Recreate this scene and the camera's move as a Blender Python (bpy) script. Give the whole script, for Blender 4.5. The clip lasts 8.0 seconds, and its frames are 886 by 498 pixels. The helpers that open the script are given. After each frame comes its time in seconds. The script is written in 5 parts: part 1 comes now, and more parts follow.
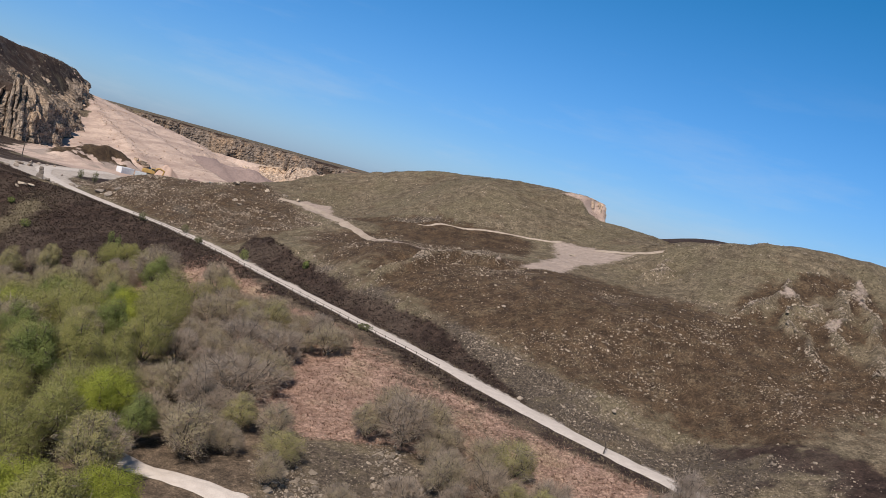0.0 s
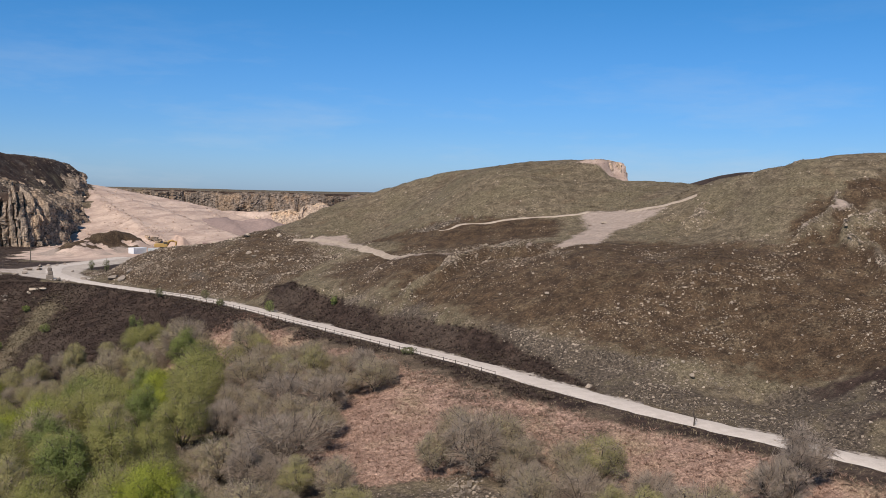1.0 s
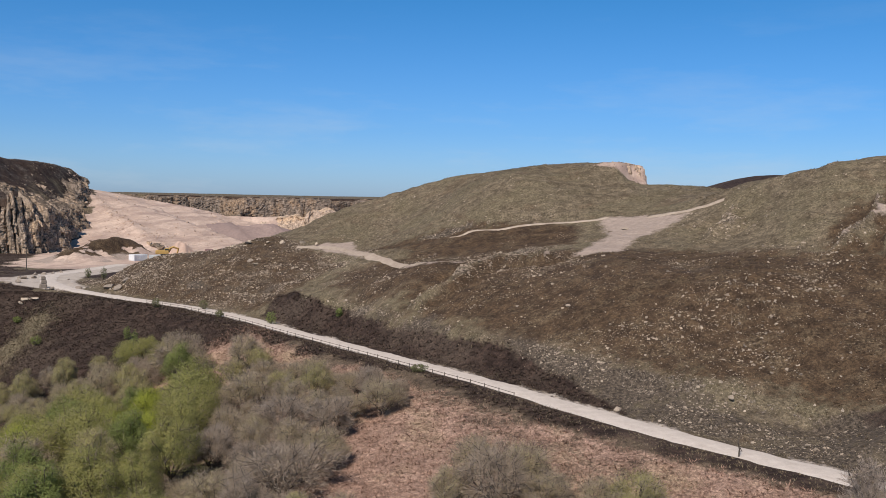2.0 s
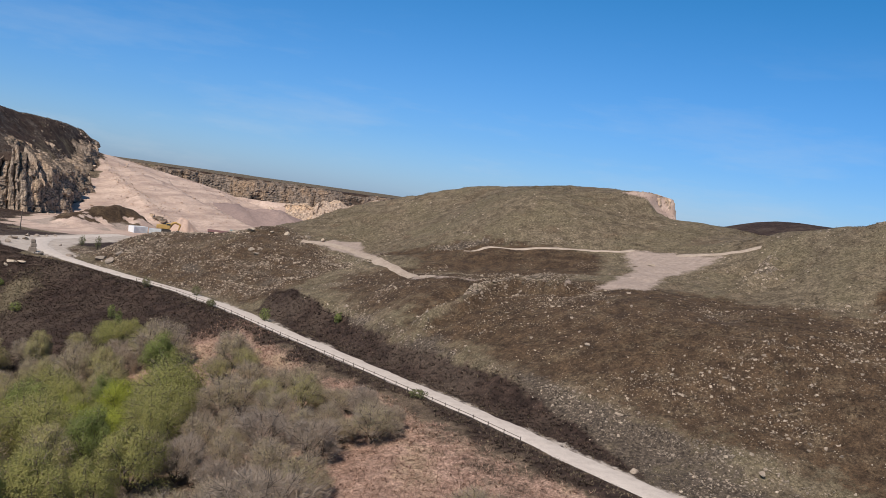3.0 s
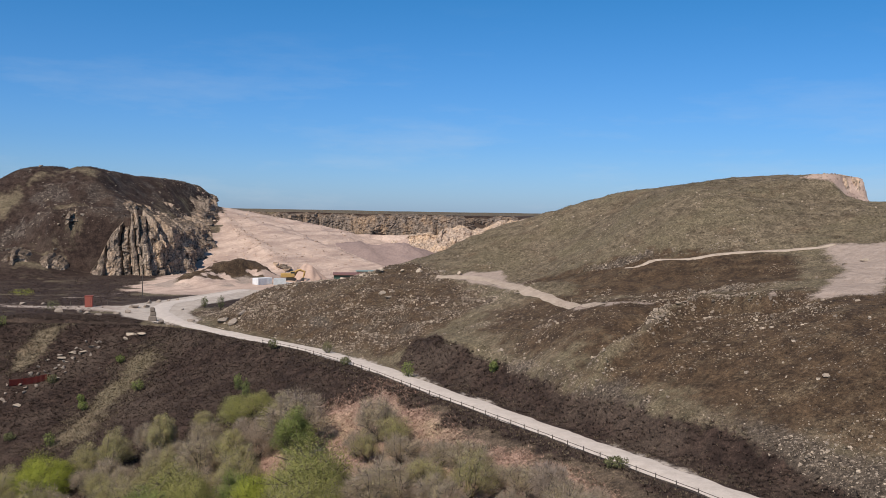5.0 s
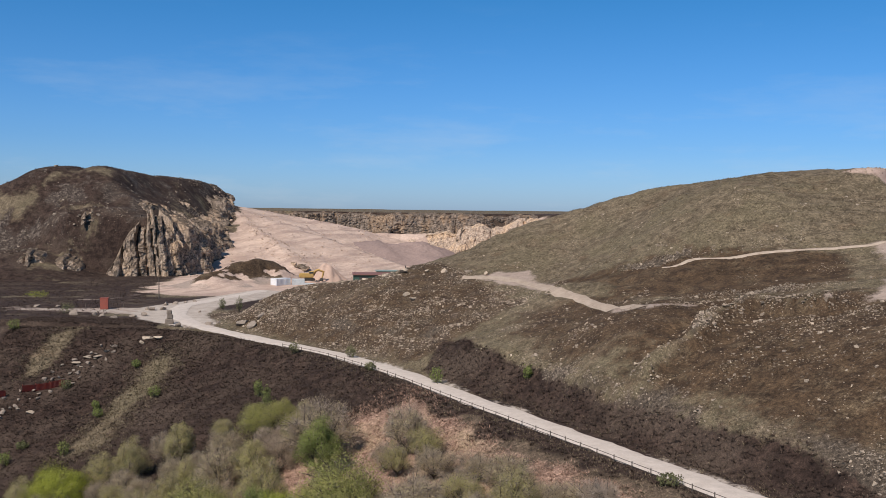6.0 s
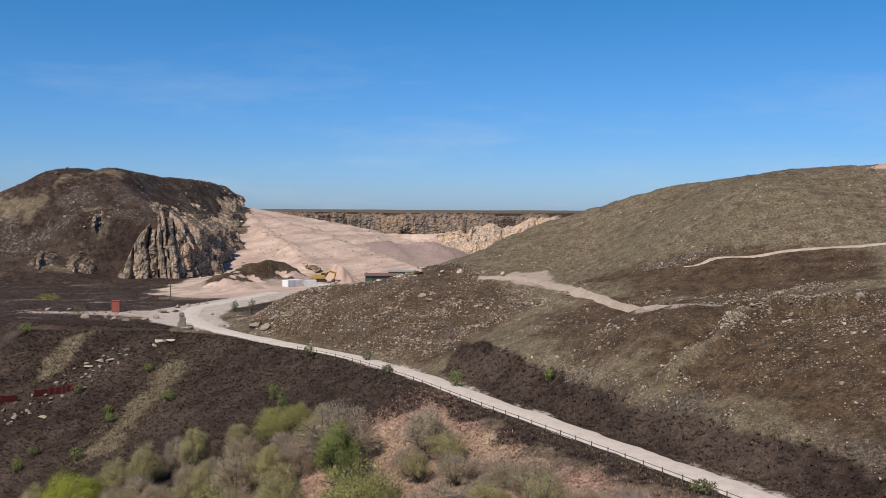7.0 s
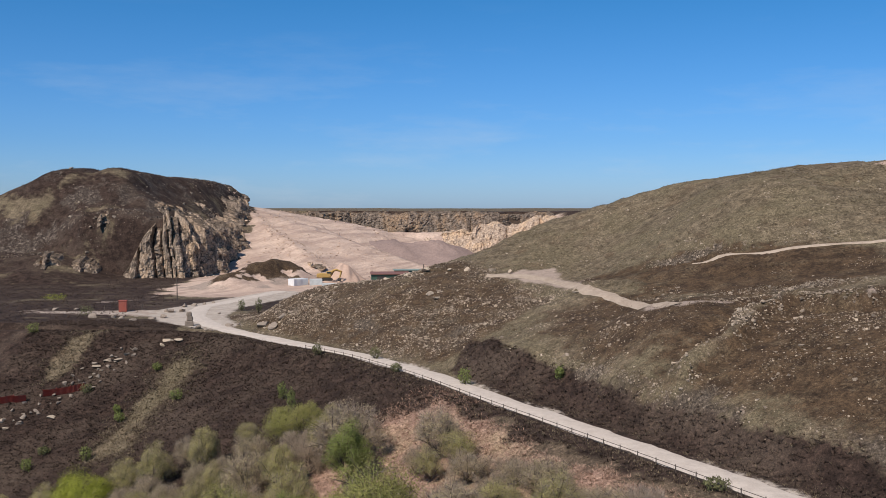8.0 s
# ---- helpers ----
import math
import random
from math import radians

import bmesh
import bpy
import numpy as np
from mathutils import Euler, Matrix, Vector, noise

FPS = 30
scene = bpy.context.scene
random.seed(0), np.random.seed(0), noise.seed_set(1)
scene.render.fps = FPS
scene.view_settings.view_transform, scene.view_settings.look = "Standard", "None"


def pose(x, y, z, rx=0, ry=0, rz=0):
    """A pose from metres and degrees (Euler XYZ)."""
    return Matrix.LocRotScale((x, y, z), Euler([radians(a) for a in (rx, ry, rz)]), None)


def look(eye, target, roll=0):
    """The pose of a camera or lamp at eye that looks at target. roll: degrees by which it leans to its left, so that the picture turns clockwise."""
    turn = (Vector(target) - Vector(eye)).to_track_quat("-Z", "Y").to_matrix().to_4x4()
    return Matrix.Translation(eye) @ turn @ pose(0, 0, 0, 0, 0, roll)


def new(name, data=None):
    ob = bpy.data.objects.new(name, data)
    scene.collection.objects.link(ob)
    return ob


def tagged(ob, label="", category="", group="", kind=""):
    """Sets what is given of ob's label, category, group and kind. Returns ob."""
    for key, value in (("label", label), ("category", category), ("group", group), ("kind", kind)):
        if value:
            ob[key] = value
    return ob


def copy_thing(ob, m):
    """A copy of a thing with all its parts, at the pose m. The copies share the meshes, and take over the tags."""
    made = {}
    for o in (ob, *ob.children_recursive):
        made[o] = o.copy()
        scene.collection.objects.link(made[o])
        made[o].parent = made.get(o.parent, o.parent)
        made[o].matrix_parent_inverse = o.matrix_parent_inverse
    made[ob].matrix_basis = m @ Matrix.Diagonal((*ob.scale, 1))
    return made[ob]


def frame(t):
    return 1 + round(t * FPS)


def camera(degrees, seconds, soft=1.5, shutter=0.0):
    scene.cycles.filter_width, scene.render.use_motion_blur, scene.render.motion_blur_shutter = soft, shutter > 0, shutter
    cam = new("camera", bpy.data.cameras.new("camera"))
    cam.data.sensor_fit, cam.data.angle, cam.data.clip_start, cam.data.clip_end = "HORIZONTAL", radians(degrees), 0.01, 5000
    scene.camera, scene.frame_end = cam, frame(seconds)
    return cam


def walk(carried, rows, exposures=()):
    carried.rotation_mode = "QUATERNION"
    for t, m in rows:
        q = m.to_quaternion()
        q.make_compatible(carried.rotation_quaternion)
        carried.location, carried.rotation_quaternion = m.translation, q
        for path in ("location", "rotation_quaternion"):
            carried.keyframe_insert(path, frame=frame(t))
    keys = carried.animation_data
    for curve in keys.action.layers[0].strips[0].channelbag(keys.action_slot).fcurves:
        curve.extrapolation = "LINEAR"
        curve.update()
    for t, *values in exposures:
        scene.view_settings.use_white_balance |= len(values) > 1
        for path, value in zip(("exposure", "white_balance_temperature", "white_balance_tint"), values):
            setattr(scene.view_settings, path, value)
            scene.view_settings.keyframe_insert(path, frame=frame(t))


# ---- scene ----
# Camera: a small drone that glides up a moorland valley towards a stone quarry, rolling in gusts.
cam = camera(50.1, 8.0, soft=0.68)


def aim(x, y, z, yaw, pitch, roll):
    """The pose of the camera at x, y, z, turned by yaw to the left of north, pitched up, leaning by roll (degrees)."""
    a, p = radians(yaw), radians(pitch)
    way = Vector((-math.sin(a) * math.cos(p), math.cos(a) * math.cos(p), math.sin(p)))
    return look((x, y, z), Vector((x, y, z)) + way, roll)


PATH = [
    (0.0, 2.14, -56.81, 39.60, -11.54, -3.14, 15.41),
    (0.3, 2.91, -54.43, 39.49, -10.60, -3.08, 15.72),
    (0.5, 3.43, -52.84, 39.41, -10.12, -3.08, 15.47),
    (0.6, 3.62, -52.03, 39.36, -9.97, -3.18, 6.65),
    (0.7, 3.77, -51.21, 39.32, -9.87, -3.18, 3.06),
    (0.8, 3.91, -50.39, 39.29, -9.84, -3.19, 1.82),
    (1.0, 4.19, -48.76, 39.21, -9.78, -3.17, 1.21),
    (1.5, 4.72, -44.42, 39.14, -9.59, -3.05, 1.13),
    (1.7, 4.90, -42.57, 39.13, -9.48, -2.96, 1.12),
    (2.2, 5.00, -37.80, 39.45, -9.28, -2.90, 1.05),
    (2.8, 5.04, -31.77, 39.92, -9.08, -2.82, 0.95),
    (3.0, 5.06, -29.81, 40.06, -9.06, -2.67, 8.00),
    (3.2, 4.99, -27.64, 40.13, -9.00, -2.64, 5.06),
    (3.5, 4.88, -24.39, 40.24, -8.76, -2.59, 1.17),
    (3.7, 4.80, -22.14, 40.26, -8.36, -2.55, 1.19),
    (3.8, 4.75, -21.00, 40.25, -6.75, -2.49, 9.63),
    (4.0, 4.65, -18.75, 40.23, -5.18, -2.39, 9.11),
    (4.2, 4.42, -16.62, 40.23, -3.38, -2.39, 7.64),
    (4.3, 4.31, -15.55, 40.24, -3.07, -2.40, 3.52),
    (4.5, 4.08, -13.42, 40.24, -2.85, -2.37, 1.33),
    (5.0, 3.38, -8.44, 40.20, -1.64, -2.14, 0.97),
    (5.7, 2.25, -3.90, 40.15, -0.92, -2.22, 0.72),
    (6.5, 1.11, -0.83, 40.09, -0.37, -2.27, 0.50),
    (7.0, 0.65, -0.17, 40.05, -0.20, -2.25, 0.28),
    (7.5, 0.32, 0.09, 39.98, -0.07, -2.26, 0.17),
    (8.0, 0.00, 0.00, 40.00, 0.00, -2.35, 0.00),
]
walk(cam, [(t, aim(*row)) for t, *row in PATH])

# Daylight: a clear spring sky and the sun from the left, a little behind the camera.
SUN_WAY = Vector((-0.38, -0.60, 0.80)).normalized()
world = bpy.data.worlds.new("world")
scene.world = world
world.use_nodes = True
wn = world.node_tree.nodes
sky = wn.new("ShaderNodeTexSky")
sky.sky_type, sky.sun_disc = "NISHITA", False
sky.sun_elevation = math.asin(SUN_WAY.z)
sky.sun_rotation = math.atan2(SUN_WAY.x, SUN_WAY.y)
sky.altitude, sky.air_density, sky.dust_density, sky.ozone_density = 300, 1.0, 0.6, 2.0
tint = wn.new("ShaderNodeMix")
tint.data_type, tint.blend_type = "RGBA", "MULTIPLY"
tint.inputs[0].default_value = 1.0
height = wn.new("ShaderNodeSeparateXYZ")
world.node_tree.links.new(wn.new("ShaderNodeTexCoord").outputs["Generated"], height.inputs[0])
cool = wn.new("ShaderNodeValToRGB")
cool.color_ramp.elements[0].color, cool.color_ramp.elements[1].color = (0.90, 1.28, 2.16, 1), (0.10, 1.07, 1.60, 1)
cool.color_ramp.elements[1].position = 0.35
cool.color_ramp.elements.new(0.07).color = (0.62, 1.13, 1.96, 1)
cool.color_ramp.elements.new(0.75).color = (0.72, 1.0, 1.2, 1)
world.node_tree.links.new(height.outputs[2], cool.inputs[0])
world.node_tree.links.new(cool.outputs[0], tint.inputs[7])
world.node_tree.links.new(sky.outputs[0], tint.inputs[6])
stretch = wn.new("ShaderNodeMapping")
stretch.inputs["Scale"].default_value = (2.2, 2.2, 11.0)
wisp = wn.new("ShaderNodeTexNoise")
wisp.inputs["Scale"].default_value, wisp.inputs["Detail"].default_value, wisp.inputs["Roughness"].default_value = 1.6, 7.0, 0.62
thin = wn.new("ShaderNodeValToRGB")
thin.color_ramp.elements[0].position, thin.color_ramp.elements[1].position = 0.52, 0.80
thin.color_ramp.elements[1].color = (0.46, 0.46, 0.46, 1)
low = wn.new("ShaderNodeMapRange")
low.inputs["From Min"].default_value, low.inputs["From Max"].default_value = 0.22, 0.02
fade = wn.new("ShaderNodeMath")
fade.operation = "MULTIPLY"
haze = wn.new("ShaderNodeMix")
haze.data_type = "RGBA"
haze.inputs[7].default_value = (9.0, 10.5, 12.0, 1)
for a, b in ((height.inputs[0].links[0].from_socket, stretch.inputs["Vector"]), (stretch.outputs[0], wisp.inputs["Vector"]), (wisp.outputs["Fac"], thin.inputs[0]),
             (height.outputs[2], low.inputs["Value"]), (thin.outputs[0], fade.inputs[0]), (low.outputs[0], fade.inputs[1]), (fade.outputs[0], haze.inputs[0]),
             (tint.outputs[2], haze.inputs[6]), (haze.outputs[2], wn["Background"].inputs[0])):
    world.node_tree.links.new(a, b)
wn["Background"].inputs[1].default_value = 0.060
sun = new("sun", bpy.data.lights.new("sun", "SUN"))
sun.data.energy, sun.data.angle, sun.data.color = 4.9, radians(0.5), (1.0, 0.89, 0.79)
sun.matrix_world = look((0, 0, 200), Vector((0, 0, 200)) - SUN_WAY)

# ---- tools ----


def ramp(a, b, v):
    t = np.clip((v - a) / (b - a), 0, 1)
    return t * t * (3 - 2 * t)


def lattice(i, j, seed):
    h = (i * 374761393 + j * 668265263 + seed * 974634777) & 0xFFFFFFFF
    h = ((h ^ (h >> 13)) * 1274126177) & 0xFFFFFFFF
    return ((h ^ (h >> 16)) & 0xFFFFFF) / float(0xFFFFFF)


def rough(x, y, seed=0):
    """Smooth value noise, -1 to 1."""
    i, j = np.floor(x).astype(np.int64), np.floor(y).astype(np.int64)
    u, v = x - i, y - j
    u, v = u * u * (3 - 2 * u), v * v * (3 - 2 * v)
    a, b = lattice(i, j, seed), lattice(i + 1, j, seed)
    c, d = lattice(i, j + 1, seed), lattice(i + 1, j + 1, seed)
    return 2 * ((a + (b - a) * u) * (1 - v) + (c + (d - c) * u) * v) - 1


def fractal(x, y, size, octaves=4, seed=0):
    out, amp = 0, 1.0
    for k in range(octaves):
        out = out + amp * rough(x / size + 17.3 * k, y / size - 9.1 * k, seed + k)
        size, amp = size / 2.1, amp * 0.5
    return out


def mesh_of(name, v, f, mats, smooth=True, slots=None):
    """A mesh from arrays of places and of faces with equal numbers of corners."""
    me = bpy.data.meshes.new(name)
    v, f = np.asarray(v, np.float32), np.asarray(f, np.int32)
    n, k = f.shape
    me.vertices.add(len(v))
    me.vertices.foreach_set("co", v.ravel())
    me.loops.add(n * k)
    me.loops.foreach_set("vertex_index", f.ravel())
    me.polygons.add(n)
    me.polygons.foreach_set("loop_start", np.arange(n, dtype=np.int32) * k)
    me.polygons.foreach_set("loop_total", np.full(n, k, np.int32))
    me.polygons.foreach_set("use_smooth", np.full(n, smooth, bool))
    for m in mats if isinstance(mats, (list, tuple)) else [mats]:
        me.materials.append(m)
    if slots is not None:
        me.polygons.foreach_set("material_index", np.asarray(slots, np.int32))
    me.update(calc_edges=True)
    return me


def grid_faces(n, m):
    i = np.arange(n * m).reshape(n, m)
    return np.stack([i[:-1, :-1], i[:-1, 1:], i[1:, 1:], i[1:, :-1]], -1).reshape(-1, 4)


def sheet(name, gx, gy, gz, mat):
    v = np.stack([gx, gy, gz], -1).reshape(-1, 3)
    return new(name, mesh_of(name, v, grid_faces(*gx.shape), mat))


# ---- materials ----


class Nodes:
    """Short hand for building a node material."""

    def __init__(self, name, roughness=0.9):
        self.mat = bpy.data.materials.new(name)
        self.mat.use_nodes = True
        self.tree = self.mat.node_tree
        self.out = self.tree.nodes["Principled BSDF"]
        self.out.inputs["Roughness"].default_value = roughness
        self.out.inputs["Specular IOR Level"].default_value = 0.2
        geo = self.tree.nodes.new("ShaderNodeNewGeometry")
        self.place = geo.outputs["Position"]
        self.geo = geo

    def link(self, a, b):
        self.tree.links.new(a, b)

    def noise(self, size, detail=4.0, rough=0.6, stretch=None, where=None, turn=(0, 0, 0)):
        n = self.tree.nodes.new("ShaderNodeTexNoise")
        n.inputs["Scale"].default_value = 1.0 / size
        n.inputs["Detail"].default_value = detail
        n.inputs["Roughness"].default_value = rough
        source = where or self.place
        if stretch:
            m = self.tree.nodes.new("ShaderNodeMapping")
            m.vector_type = "TEXTURE"
            m.inputs["Rotation"].default_value = turn
            m.inputs["Scale"].default_value = tuple(1.0 / v for v in stretch)
            self.link(source, m.inputs["Vector"])
            source = m.outputs[0]
        self.link(source, n.inputs["Vector"])
        return n.outputs["Fac"]

    def cells(self, size, output="Distance", feature="F1"):
        n = self.tree.nodes.new("ShaderNodeTexVoronoi")
        n.feature = feature
        n.inputs["Scale"].default_value = 1.0 / size
        self.link(self.place, n.inputs["Vector"])
        return n.outputs[output]

    def steps(self, fac, *stops):
        """A colour ramp; stops of (place, colour or grey)."""
        n = self.tree.nodes.new("ShaderNodeValToRGB")
        e = n.color_ramp.elements
        while len(e) < len(stops):
            e.new(0.5)
        for k, (p, c) in zip(e, stops):
            k.position = p
            k.color = (*c, 1) if isinstance(c, tuple) else (c, c, c, 1)
        self.link(fac, n.inputs[0])
        return n.outputs[0]

    def math(self, op, a, b=0.5, c=None):
        n = self.tree.nodes.new("ShaderNodeMath")
        n.operation = op
        for k, v in enumerate((a, b) if c is None else (a, b, c)):
            if isinstance(v, (int, float)):
                n.inputs[k].default_value = v
            else:
                self.link(v, n.inputs[k])
        return n.outputs[0]

    def mix(self, fac, a, b, blend="MIX"):
        n = self.tree.nodes.new("ShaderNodeMix")
        n.data_type, n.blend_type = "RGBA", blend
        for k, v in ((0, fac), (6, a), (7, b)):
            if isinstance(v, (int, float)):
                n.inputs[k].default_value = v
            elif isinstance(v, tuple):
                n.inputs[k].default_value = (*v, 1)
            else:
                self.link(v, n.inputs[k])
        return n.outputs[2]

    def attribute(self, name):
        n = self.tree.nodes.new("ShaderNodeAttribute")
        n.attribute_name = name
        return n.outputs["Fac"]

    def any(self):
        """A chance number for each object."""
        return self.tree.nodes.new("ShaderNodeObjectInfo").outputs["Random"]

    def island(self):
        return self.geo.outputs["Random Per Island"]

    def bump(self, height, strength, distance=0.1):
        n = self.tree.nodes.new("ShaderNodeBump")
        n.inputs["Strength"].default_value = strength
        n.inputs["Distance"].default_value = distance
        self.link(height, n.inputs["Height"])
        self.link(n.outputs[0], self.out.inputs["Normal"])

    def colour(self, c):
        if isinstance(c, tuple):
            self.out.inputs["Base Color"].default_value = (*c, 1)
        else:
            self.link(c, self.out.inputs["Base Color"])
        return self.mat


def moor_material():
    n = Nodes("moor", 0.95)
    fine, mid, broad, speck = n.noise(0.35, 5, 0.7), n.noise(1.6, 5, 0.65), n.noise(9, 4), n.cells(0.9)
    stones = n.math("MULTIPLY", n.steps(n.noise(0.28, 2, 0.5), (0.60, 0.0), (0.66, 1.0)), n.steps(n.noise(1.1, 3, 0.6), (0.45, 0.0), (0.6, 1.0)))
    grit = n.noise(0.13, 3, 0.8)
    pale = n.mix(n.steps(mid, (0.35, 0.0), (0.65, 1.0)), (0.088, 0.069, 0.045), (0.208, 0.165, 0.110))
    pale = n.mix(n.math("MULTIPLY", n.steps(broad, (0.45, 0.0), (0.6, 1.0)), 0.5), pale, (0.142, 0.120, 0.072))
    tufts = n.math("MULTIPLY", n.steps(n.cells(0.62), (0.18, 1.0), (0.40, 0.0)), n.steps(n.noise(2.6, 3), (0.40, 0.0), (0.56, 0.75)))
    pale = n.mix(tufts, pale, (0.060, 0.044, 0.028))
    pale = n.mix(n.math("MULTIPLY", n.steps(n.cells(0.37), (0.10, 1.0), (0.22, 0.0)), 0.55), pale, (0.33, 0.27, 0.195))
    pale = n.mix(n.steps(n.noise(5.5, 5, 0.65), (0.56, 0.0), (0.70, 0.55)), pale, (0.125, 0.080, 0.050))
    brown = n.mix(n.steps(mid, (0.35, 0.0), (0.68, 1.0)), (0.042, 0.027, 0.017), (0.106, 0.069, 0.040))
    brown = n.mix(n.math("MULTIPLY", n.steps(n.noise(3.4, 5, 0.7), (0.50, 0.0), (0.66, 0.6)), n.steps(fine, (0.4, 0.2), (0.6, 1.0))), brown, (0.17, 0.13, 0.082))
    clay = n.mix(n.steps(n.noise(0.8, 5, 0.7), (0.3, 0.0), (0.7, 1.0)), (0.275, 0.216, 0.178), (0.41, 0.33, 0.275))
    heather = n.mix(n.steps(mid, (0.4, 0.0), (0.7, 1.0)), (0.026, 0.0165, 0.013), (0.072, 0.047, 0.036))
    heather = n.mix(n.steps(broad, (0.48, 0.0), (0.66, 0.6)), heather, (0.10, 0.074, 0.056))
    bracken = n.mix(n.steps(mid, (0.35, 0.0), (0.65, 1.0)), (0.20, 0.125, 0.094), (0.40, 0.270, 0.205))
    bracken = n.mix(n.steps(broad, (0.5, 0.0), (0.65, 0.7)), bracken, (0.33, 0.25, 0.16))
    rubble = n.mix(n.steps(fine, (0.32, 0.0), (0.68, 1.0)), (0.046, 0.036, 0.028), (0.122, 0.096, 0.072))
    scree = n.mix(n.steps(mid, (0.3, 0.0), (0.7, 1.0)), (0.48, 0.362, 0.292), (0.64, 0.495, 0.40))
    scree = n.mix(n.steps(n.noise(14, 5, 0.6, (1, 1, 4)), (0.45, 0.0), (0.62, 0.75)), scree, (0.45, 0.33, 0.265))
    scree = n.mix(n.steps(n.noise(5, 6, 0.7, (1.0, 0.12, 1.0), turn=(0, 0, -0.55)), (0.45, 0.0), (0.60, 0.75)), scree, (0.33, 0.24, 0.20))
    scree = n.mix(n.steps(n.noise(2.0, 5, 0.75), (0.60, 0.0), (0.68, 0.5)), scree, (0.66, 0.52, 0.42))
    rock = n.mix(n.steps(n.noise(0.8, 6, 0.75, (1, 1, 0.5)), (0.44, 0.0), (0.66, 1.0)), (0.034, 0.025, 0.021), (0.22, 0.178, 0.145))
    rock = n.mix(n.steps(n.noise(3.0, 4, 0.6), (0.45, 0.0), (0.60, 0.7)), rock, (0.055, 0.043, 0.035))
    gravel = n.mix(n.steps(mid, (0.3, 0.0), (0.7, 1.0)), (0.36, 0.305, 0.26), (0.52, 0.455, 0.39))
    scrub = n.mix(n.steps(mid, (0.35, 0.0), (0.65, 1.0)), (0.065, 0.048, 0.034), (0.165, 0.122, 0.085))
    edge = n.math("SUBTRACT", n.math("ADD", n.math("MULTIPLY", n.noise(2.2, 6, 0.7), 0.7), n.math("MULTIPLY", fine, 0.3)), 0.5)
    colour = pale
    coarse = n.mix(1.0, n.steps(fine, (0.3, 0.42), (0.7, 1.5)), n.steps(grit, (0.3, 0.55), (0.7, 1.42)), "MULTIPLY")
    for name, layer in (("brown", brown), ("rubble", rubble), ("scrub", scrub), ("bracken", bracken), ("heather", heather), ("rock", rock), ("", None), ("scree", scree), ("clay", clay), ("gravel", gravel)):
        if not name:
            w = n.math("MULTIPLY", stones, n.steps(n.math("ADD", n.attribute("stony"), edge), (0.35, 0.0), (0.8, 0.9)))
            colour = n.mix(1.0, n.mix(w, colour, (0.28, 0.228, 0.178)), coarse, "MULTIPLY")
            continue
        w = n.steps(n.math("MULTIPLY_ADD", edge, 1.9 if name in ("brown", "rubble") else 1.6, n.attribute(name)), (0.36, 0.0), (0.64, 1.0))
        colour = n.mix(w, colour, layer)
    colour = n.mix(1.0, colour, n.steps(grit, (0.3, 0.85), (0.7, 1.12)), "MULTIPLY")
    n.bump(n.math("ADD", n.math("MULTIPLY", mid, 0.6), n.math("ADD", n.math("MULTIPLY", fine, 0.35), n.math("MULTIPLY", speck, 0.2))), 0.9, 0.5)
    return n.colour(colour)


def road_material(name, low, high):
    n = Nodes(name, 0.95)
    c = n.mix(n.steps(n.noise(1.2, 5, 0.7), (0.3, 0.0), (0.7, 1.0)), low, high)
    c = n.mix(n.steps(n.noise(0.12, 3, 0.7), (0.35, 0.0), (0.65, 0.4)), c, tuple(min(1, v * 1.15) for v in high))
    n.bump(n.noise(0.15, 4, 0.7), 0.5, 0.05)
    return n.colour(c)


def rock_material(name, dark, light, ochre, moss=0.0):
    n = Nodes(name, 0.9)
    a, b = n.noise(1.2, 6, 0.7, (1, 1, 0.45)), n.noise(5.0, 5, 0.6, (1, 1, 0.6))
    c = n.mix(n.steps(a, (0.32, 0.0), (0.62, 1.0)), dark, light)
    c = n.mix(n.steps(b, (0.48, 0.0), (0.62, 0.8)), c, ochre)
    if moss:
        sep = n.tree.nodes.new("ShaderNodeSeparateXYZ")
        n.link(n.geo.outputs["Normal"], sep.inputs[0])
        up = n.math("ADD", sep.outputs[2], n.math("MULTIPLY", n.math("SUBTRACT", n.noise(2.0, 5), 0.5), 0.9))
        c = n.mix(n.math("MULTIPLY", n.steps(up, (0.42, 0.0), (0.62, 1.0)), moss), c, (0.045, 0.033, 0.024))
    cracks = n.steps(n.noise(0.9, 5, 0.75, (1, 1, 0.16)), (0.36, 0.35), (0.50, 1.0))
    cracks = n.mix(1.0, cracks, n.steps(n.noise(0.45, 4, 0.7, (0.35, 0.35, 1)), (0.36, 0.6), (0.5, 1.0)), "MULTIPLY")
    c = n.mix(1.0, c, cracks, "MULTIPLY")
    n.bump(n.math("ADD", a, n.math("MULTIPLY", cracks, 0.6)), 0.9, 0.5)
    return n.colour(c)


def stone_material(name, low, high):
    n = Nodes(name, 0.9)
    c = n.mix(n.island(), low, high)
    c = n.mix(n.steps(n.noise(0.25, 4), (0.4, 0.0), (0.7, 0.5)), c, (0.12, 0.10, 0.08))
    return n.colour(c)


